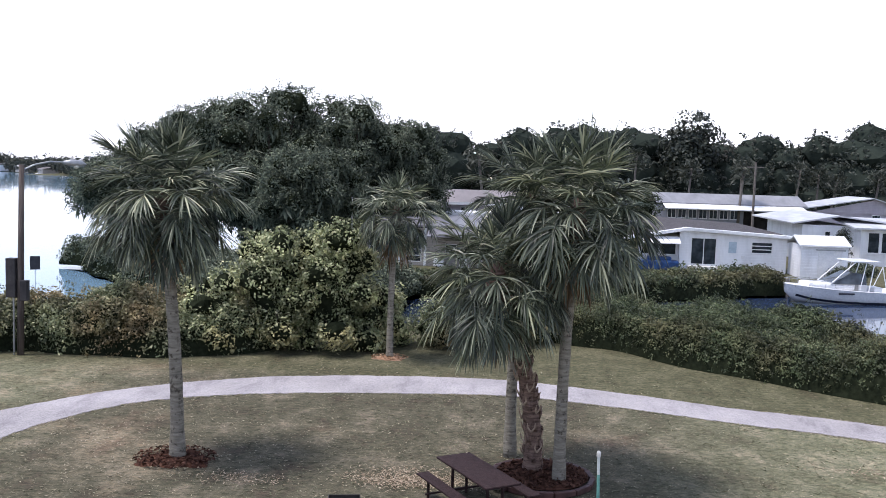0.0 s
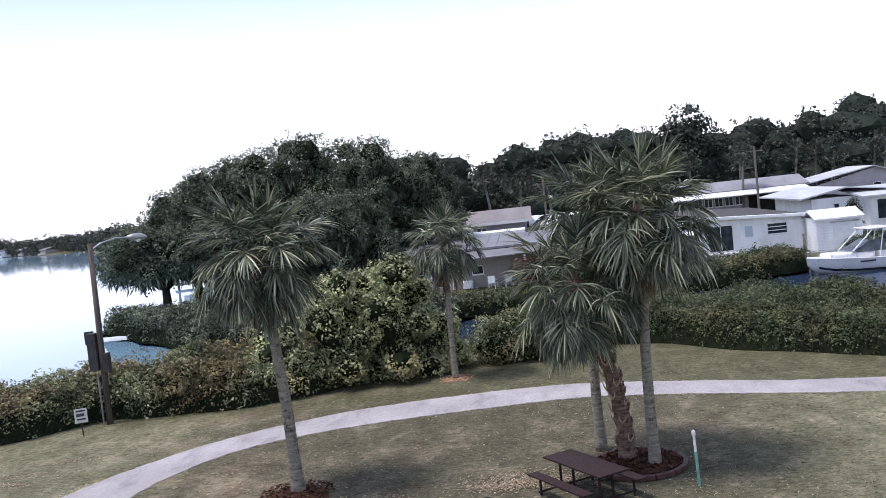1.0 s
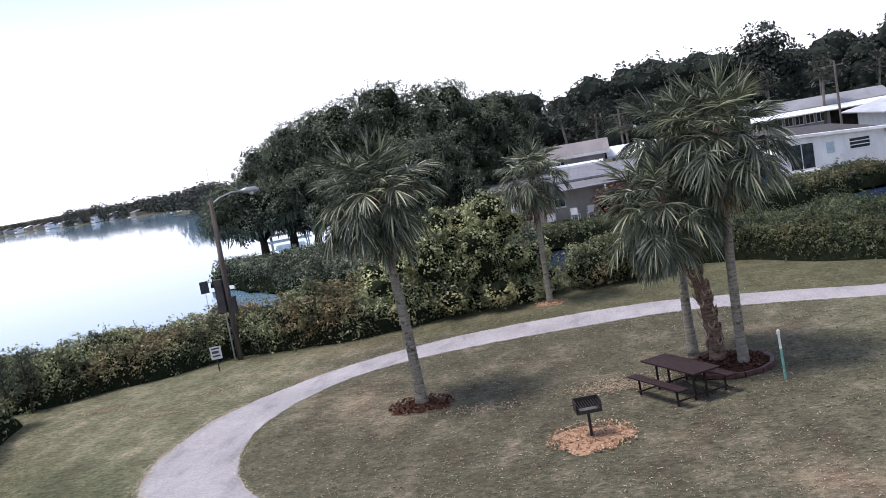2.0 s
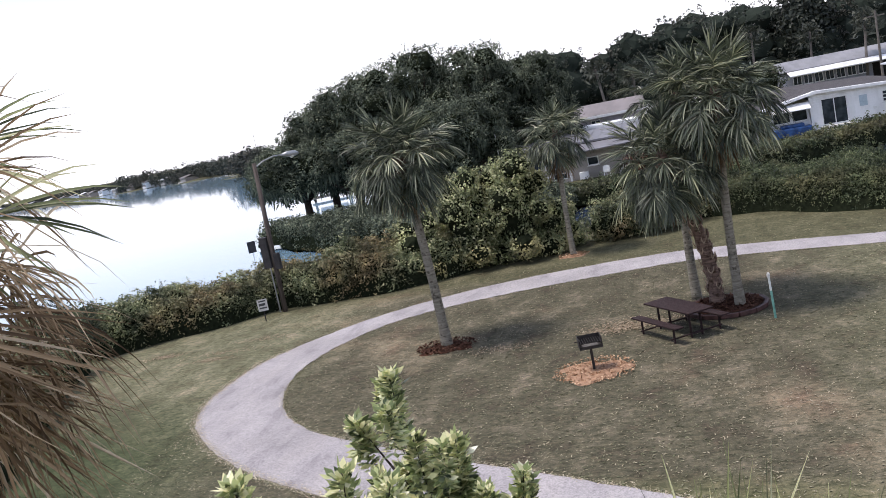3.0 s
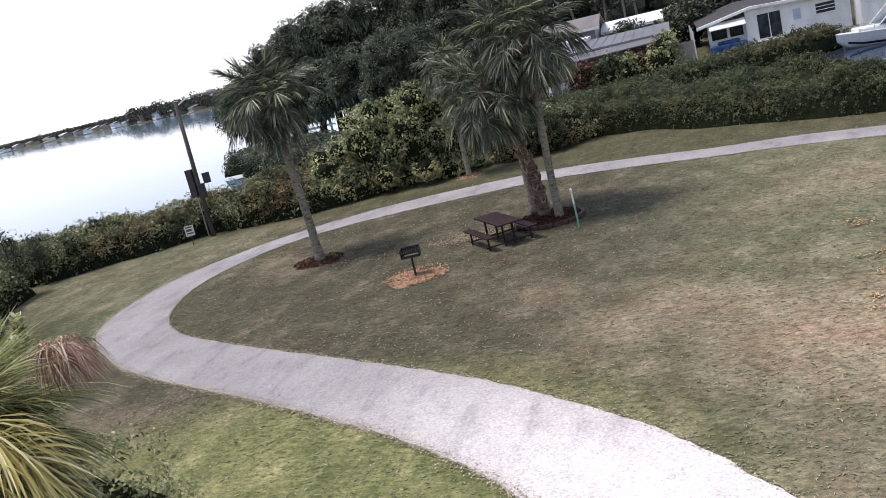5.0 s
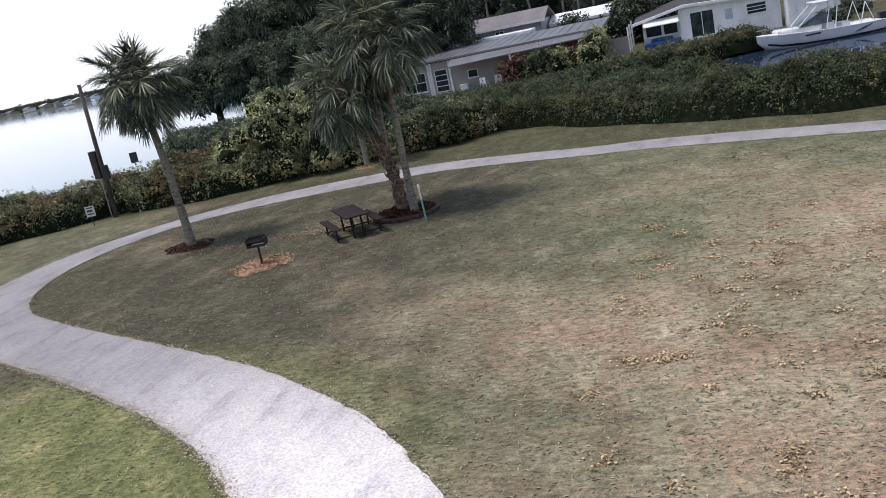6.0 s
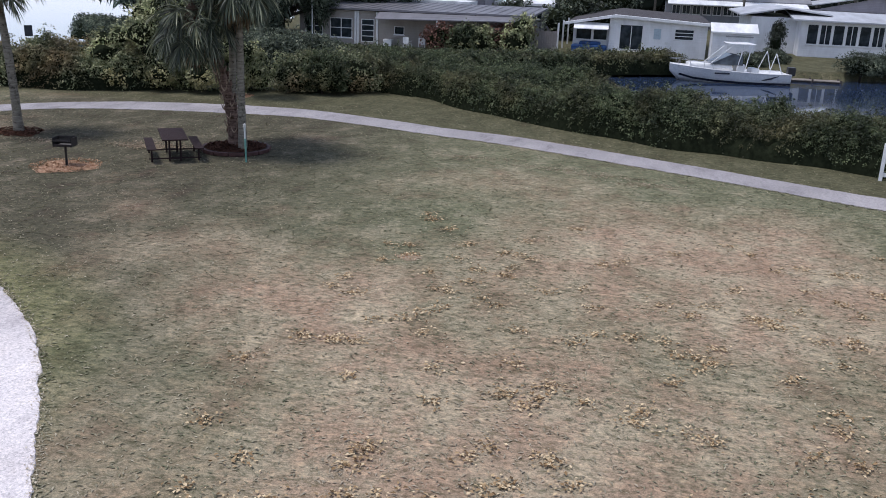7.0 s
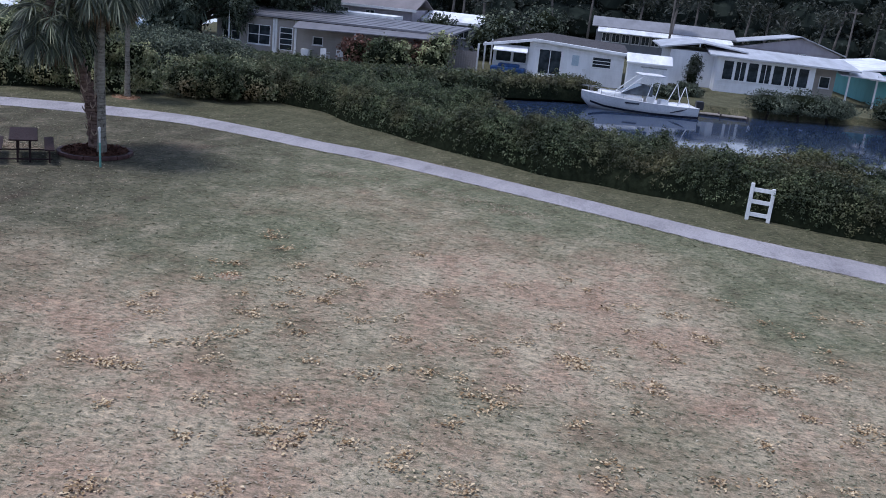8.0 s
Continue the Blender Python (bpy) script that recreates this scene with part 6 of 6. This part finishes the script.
def lawn_chair():
    t = thing("lawn_chair", "white plastic lawn chair outside the beige house", "chair", pose(-4.4, 60.6, 0, 0, 0, 160))
    part("seat", boxed(-0.27, 0.27, -0.25, 0.25, 0.38, 0.42, bev=0.01), "white_paint", t)
    part("backrest", boxed(-0.27, 0.27, 0.22, 0.26, 0.42, 0.9, bev=0.01), "white_paint", t)
    for x in (-0.24, 0.24):
        for y in (-0.22, 0.22):
            part("leg", boxed(x - 0.025, x + 0.025, y - 0.025, y + 0.025, 0, 0.38), "white_paint", t)
        part("armrest", boxed(x - 0.03, x + 0.03, -0.25, 0.22, 0.6, 0.63), "white_paint", t)
    return t


gb = thing("garden_bench", "small tan wooden bench beside the beige house", "bench", pose(-13.4, 60.2, 0, 0, 0, 8))
part("seat", boxed(-0.65, 0.65, -0.22, 0.22, 0.42, 0.48, bev=0.01), "bench_wood", gb)
part("backrest", boxed(-0.65, 0.65, 0.18, 0.22, 0.55, 0.85, bev=0.01), "bench_wood", gb)
for bx in (-0.58, 0.58):
    part("leg", boxed(bx - 0.05, bx + 0.05, -0.2, -0.1, 0, 0.42), "bench_wood", gb)
    part("leg", boxed(bx - 0.05, bx + 0.05, 0.12, 0.22, 0, 0.85), "bench_wood", gb)
lc = lawn_chair()
copy_thing(lc, pose(-3.3, 60.8, 0, 0, 0, 195))


# ---- near shrub with leaf tufts ----
def tuft_shrub(base, tips, seed, label, leaf=0.074, spread=0.36, tall=0.75):
    """A many-stemmed shrub: thin stems that end in tufts of upright oval leaves."""
    rng = np.random.RandomState(seed)
    t = thing("shrub", label, "shrub", pose(*base), "path side shrubs")
    st = bmesh.new()
    P, N = [], []
    for tip in tips:
        e = Vector(tip) - Vector(base)
        m = Vector((e.x * 0.35, e.y * 0.35, e.z * 0.55)) + Vector(rng.uniform(-0.15, 0.15, 3))
        tube(st, [(0, 0, -0.1), m, e], [0.016, 0.006, 0.003], 5)
        twigs = [(e, tall)]
        for k in range(10):
            o = Vector(rng.uniform(-spread, spread, 3))
            o.z = -rng.uniform(0.1, 1.25)
            q = e + o
            tube(st, [m.lerp(e, max(0.0, 0.75 + 1.6 * o.z / e.z)), q], [0.005, 0.003], 4)
            twigs.append((q, 0.6 * tall))
        for q, ln in twigs:
            # whorls of leaves up the last stretch of the twig, closing to a rosette
            n = int(205 * tall ** 0.5 * (1.6 if ln == tall else 1))
            s = rng.uniform(0, 1, n) ** 0.65
            a = rng.uniform(0, 2 * math.pi, n)
            P.append(np.stack([q.x + 0.012 * np.cos(a), q.y + 0.012 * np.sin(a), q.z - ln * 0.62 * (1 - s)], 1) + rng.normal(0, 0.012, (n, 3)))
            N.append(np.stack([np.cos(a), np.sin(a), 0.05 + 0.8 * s ** 2 + 0.35 * rng.normal(size=n)], 1))
    part("stem", st, "bark_dark", t)
    v, f = leaf_blades(rng, np.vstack(P), np.vstack(N), leaf, 0.46, 0.35)
    part("leaves", fast_mesh("leaves", v, f, "young_leaf"), None, t)


tuft_shrub((-2.1, -2.35, 0), [(-2.32, -2.44, 5.55), (-1.96, -2.53, 5.12), (-1.61, -2.45, 4.83), (-2.42, -2.7, 5.0), (-2.2, -2.6, 5.2), (-1.8, -2.7, 4.85), (-2.05, -2.3, 4.9)], 601, "tall leafy shrub with bright green leaf tufts")
tuft_shrub((-2.1, -4.3, 0), [(-1.78, -4.66, 5.86), (-2.12, -4.81, 5.92), (-1.81, -4.23, 5.5), (-2.32, -5.08, 5.78), (-1.98, -4.6, 5.66), (-2.12, -4.8, 5.6), (-1.7, -4.4, 5.42), (-1.95, -4.5, 5.42), (-1.6, -4.62, 5.45), (-2.25, -4.95, 5.55), (-2.5, -4.6, 5.4)], 602,
           "leafy shrub with bright green and yellow leaf tufts", 0.056, 0.20, 0.34)
shrub("shrub", (-0.7, -3.4, 0), [(0, 0, 2.2, 1.3, 0.8, 1.6), (0.9, -0.2, 1.6, 0.9, 0.8, 1.4), (-1.8, 0.2, 2.2, 1.4, 0.9, 1.7)], "dense green undergrowth below the palm", 16000, 0.06, "big_shrub_leaf", 603)


# ---- covered dock under the trees ----
def covered_dock():
    t = thing("covered_dock", "small white roofed dock with a pale boat across the water", "dock", pose(-41.0, 100, 0, 0, 0, 25))
    for x in (-2.2, 2.2):
        for y in (-1.2, 1.2):
            part("post", tubed([(x, y, -2), (x, y, 2.2)], 0.09), "pole_wood", t)
    part("roof", slab(bmesh.new(), [(-2.6, -1.6, 2.3), (2.6, -1.6, 2.3), (2.6, 1.6, 2.45), (-2.6, 1.6, 2.45)], 0.12), "roof_white", t, "flat white roof")
    part("deck", boxed(-2.6, 2.6, -1.5, 1.5, -0.25, -0.12), "dock_wood", t)
    part("boat_hull", boxed(-1.8, 1.8, -0.7, 0.7, 0.35, 1.05, bev=0.2), "gelcoat", t, "pale boat on its lift")


covered_dock()


# ---- far shore houses ----
def shore_house(x, y, w, h, rz, seed):
    t = thing("shore_house", "pale waterfront house on the far shore", "house", pose(x, y, 0, 0, 0, rz), "far shore houses")
    part("wall", boxed(-w / 2, w / 2, 0, 7, -0.4, h), "siding_white" if seed % 3 == 0 else "siding_beige", t)
    part("roof", gable_roof_x(bmesh.new(), -w / 2 - 0.5, w / 2 + 0.5, -0.5, 7.5, 3.5, h + 0.1, h + 1.1), ("roof_grey", "roof_taupe", "roof_white")[seed % 3], t)
    for k in range(3):
        x0 = -w / 2 + w * (k + 0.5) / 3
        part("window", boxed(x0 - 0.7, x0 + 0.7, -0.06, -0.003, 0.6, 1.6), "dark_glass", t)


rs = np.random.RandomState(700)
sp = resample(spline(SHORE, 4), 170)
for i in range(30, 150, 4):
    d = sp[i + 1] - sp[i]
    off = rs.uniform(2, 12)
    shore_house(sp[i][0] - 0.6 * off, sp[i][1] + off, rs.uniform(4, 9), rs.uniform(1.5, 2.6), math.degrees(math.atan2(d[1], d[0])) + 180, i // 4)
mast = thing("radio_mast", "thin mast above the far shore trees", "mast", pose(-198, 424, 0))
part("shaft", tubed([(0, 0, -0.5), (0, 0, 16.5)], [0.22, 0.10], 6), "pole_wood", mast)
part("cap", tubed([(0, 0, 16.5), (0, 0, 16.9)], [0.16, 0.05], 6), "pole_wood", mast)


# ---- lawn cover ----
def grass():
    """Short blades over the lawn, thicker along the path edges, and dry leaf litter."""
    rng = np.random.RandomState(800)
    n = 110000
    x, y = rng.uniform(-14, 28, n), rng.uniform(-4, 30, n)
    keep = ~on_path(x, y) & (((y + 0.42 * x < 27.5) & (y < 27)) | (rng.uniform(0, 1, n) < 0.3)) & (rng.uniform(0, 1, n) < 0.35 + 0.65 * np.exp(-np.maximum(0, y - 2) / 14))
    x, y = x[keep], y[keep]
    e = np.vstack([PATH_IN, PATH_OUT])
    pick = e[rng.randint(0, len(e), 40000)]
    x = np.r_[x, pick[:, 0] + rng.normal(0, 0.09, len(pick))]
    y = np.r_[y, pick[:, 1] + rng.normal(0, 0.09, len(pick))]
    pos = np.stack([x, y, rng.uniform(-0.008, 0.002, len(x))], 1)
    v, f = leaf_cards(rng, pos, np.tile([0, 0, 1.0], (len(x), 1)), 0.075, 0.26, 0.10, 0.5)
    solo("grass", fast_mesh("grass", v, f, "grass_blade"), None, "short worn grass blades over the lawn", "grass", kind="stuff")
    e = PATH_OUT[120:400]
    pick = e[rng.randint(0, len(e), 12000)] + rng.normal(0, 0.09, (12000, 2))
    pick = np.vstack([pick, PATH_IN[rng.randint(120, 380, 2500)] + rng.normal(0, 0.05, (2500, 2))])
    pos = np.c_[pick, np.full(len(pick), 0.022)]
    v, f = leaf_cards(rng, pos, np.tile([0, 0, 1.0], (len(pos), 1)), 0.034, 0.5, 0.3, 0.6)
    solo("path_grit", fast_mesh("path_grit", v, f, "path_grit"), None, "pale grit and straw along the path edges", "grit", kind="stuff")
    m = 280
    c = np.stack([rng.uniform(8, 25, m), -2 + 15 * rng.uniform(0, 1, m) ** 1.7], 1)
    cl = c[rng.randint(0, m, 14000)] + rng.normal(0, 0.13, (14000, 2)) * rng.uniform(0.4, 1.5, (14000, 1))
    cl = cl[~on_path(cl[:, 0], cl[:, 1])]
    pos = np.c_[cl, np.full(len(cl), 0.02)]
    v, f = leaf_cards(rng, pos, np.tile([0, 0, 1.0], (len(pos), 1)), 0.058, 0.6, 0.25, 0.5)
    solo("leaf_litter", fast_mesh("leaf_litter", v, f, "litter_leaf"), None, "scattered dry leaf litter on the lawn", "leaf litter", kind="stuff")


grass()

shrub("shrub", (-2.2, -4.0, 0), [(0, 0, 3.6, 0.75, 0.5, 1.3), (-0.7, 0.1, 3.4, 0.8, 0.5, 1.4), (0.6, 0.3, 3.3, 0.6, 0.5, 1.3), (0, -0.5, 3.7, 0.7, 0.4, 1.2), (0, 0, 1.4, 1.0, 0.6, 1.5)], "dense green undergrowth beneath the leaf tufts", 26000, 0.05, "big_shrub_leaf", 604)
shrub("shrub", (4.4, 59.6, 0), [(0, 0, 1.1, 1.3, 0.9, 1.1), (0.3, 0, 2.2, 0.9, 0.7, 0.8)], "pale green shrub beside the mobile home's porch", 1800, 0.2, "big_shrub_leaf", 605)
shrub("shrub", (0.2, 58.9, 0), [(0, 0, 0.9, 1.2, 0.8, 0.9), (0.5, 0, 1.6, 0.7, 0.6, 0.6)], "dark green shrub before the mobile home", 1400, 0.2, "hedge_leaf", 606)
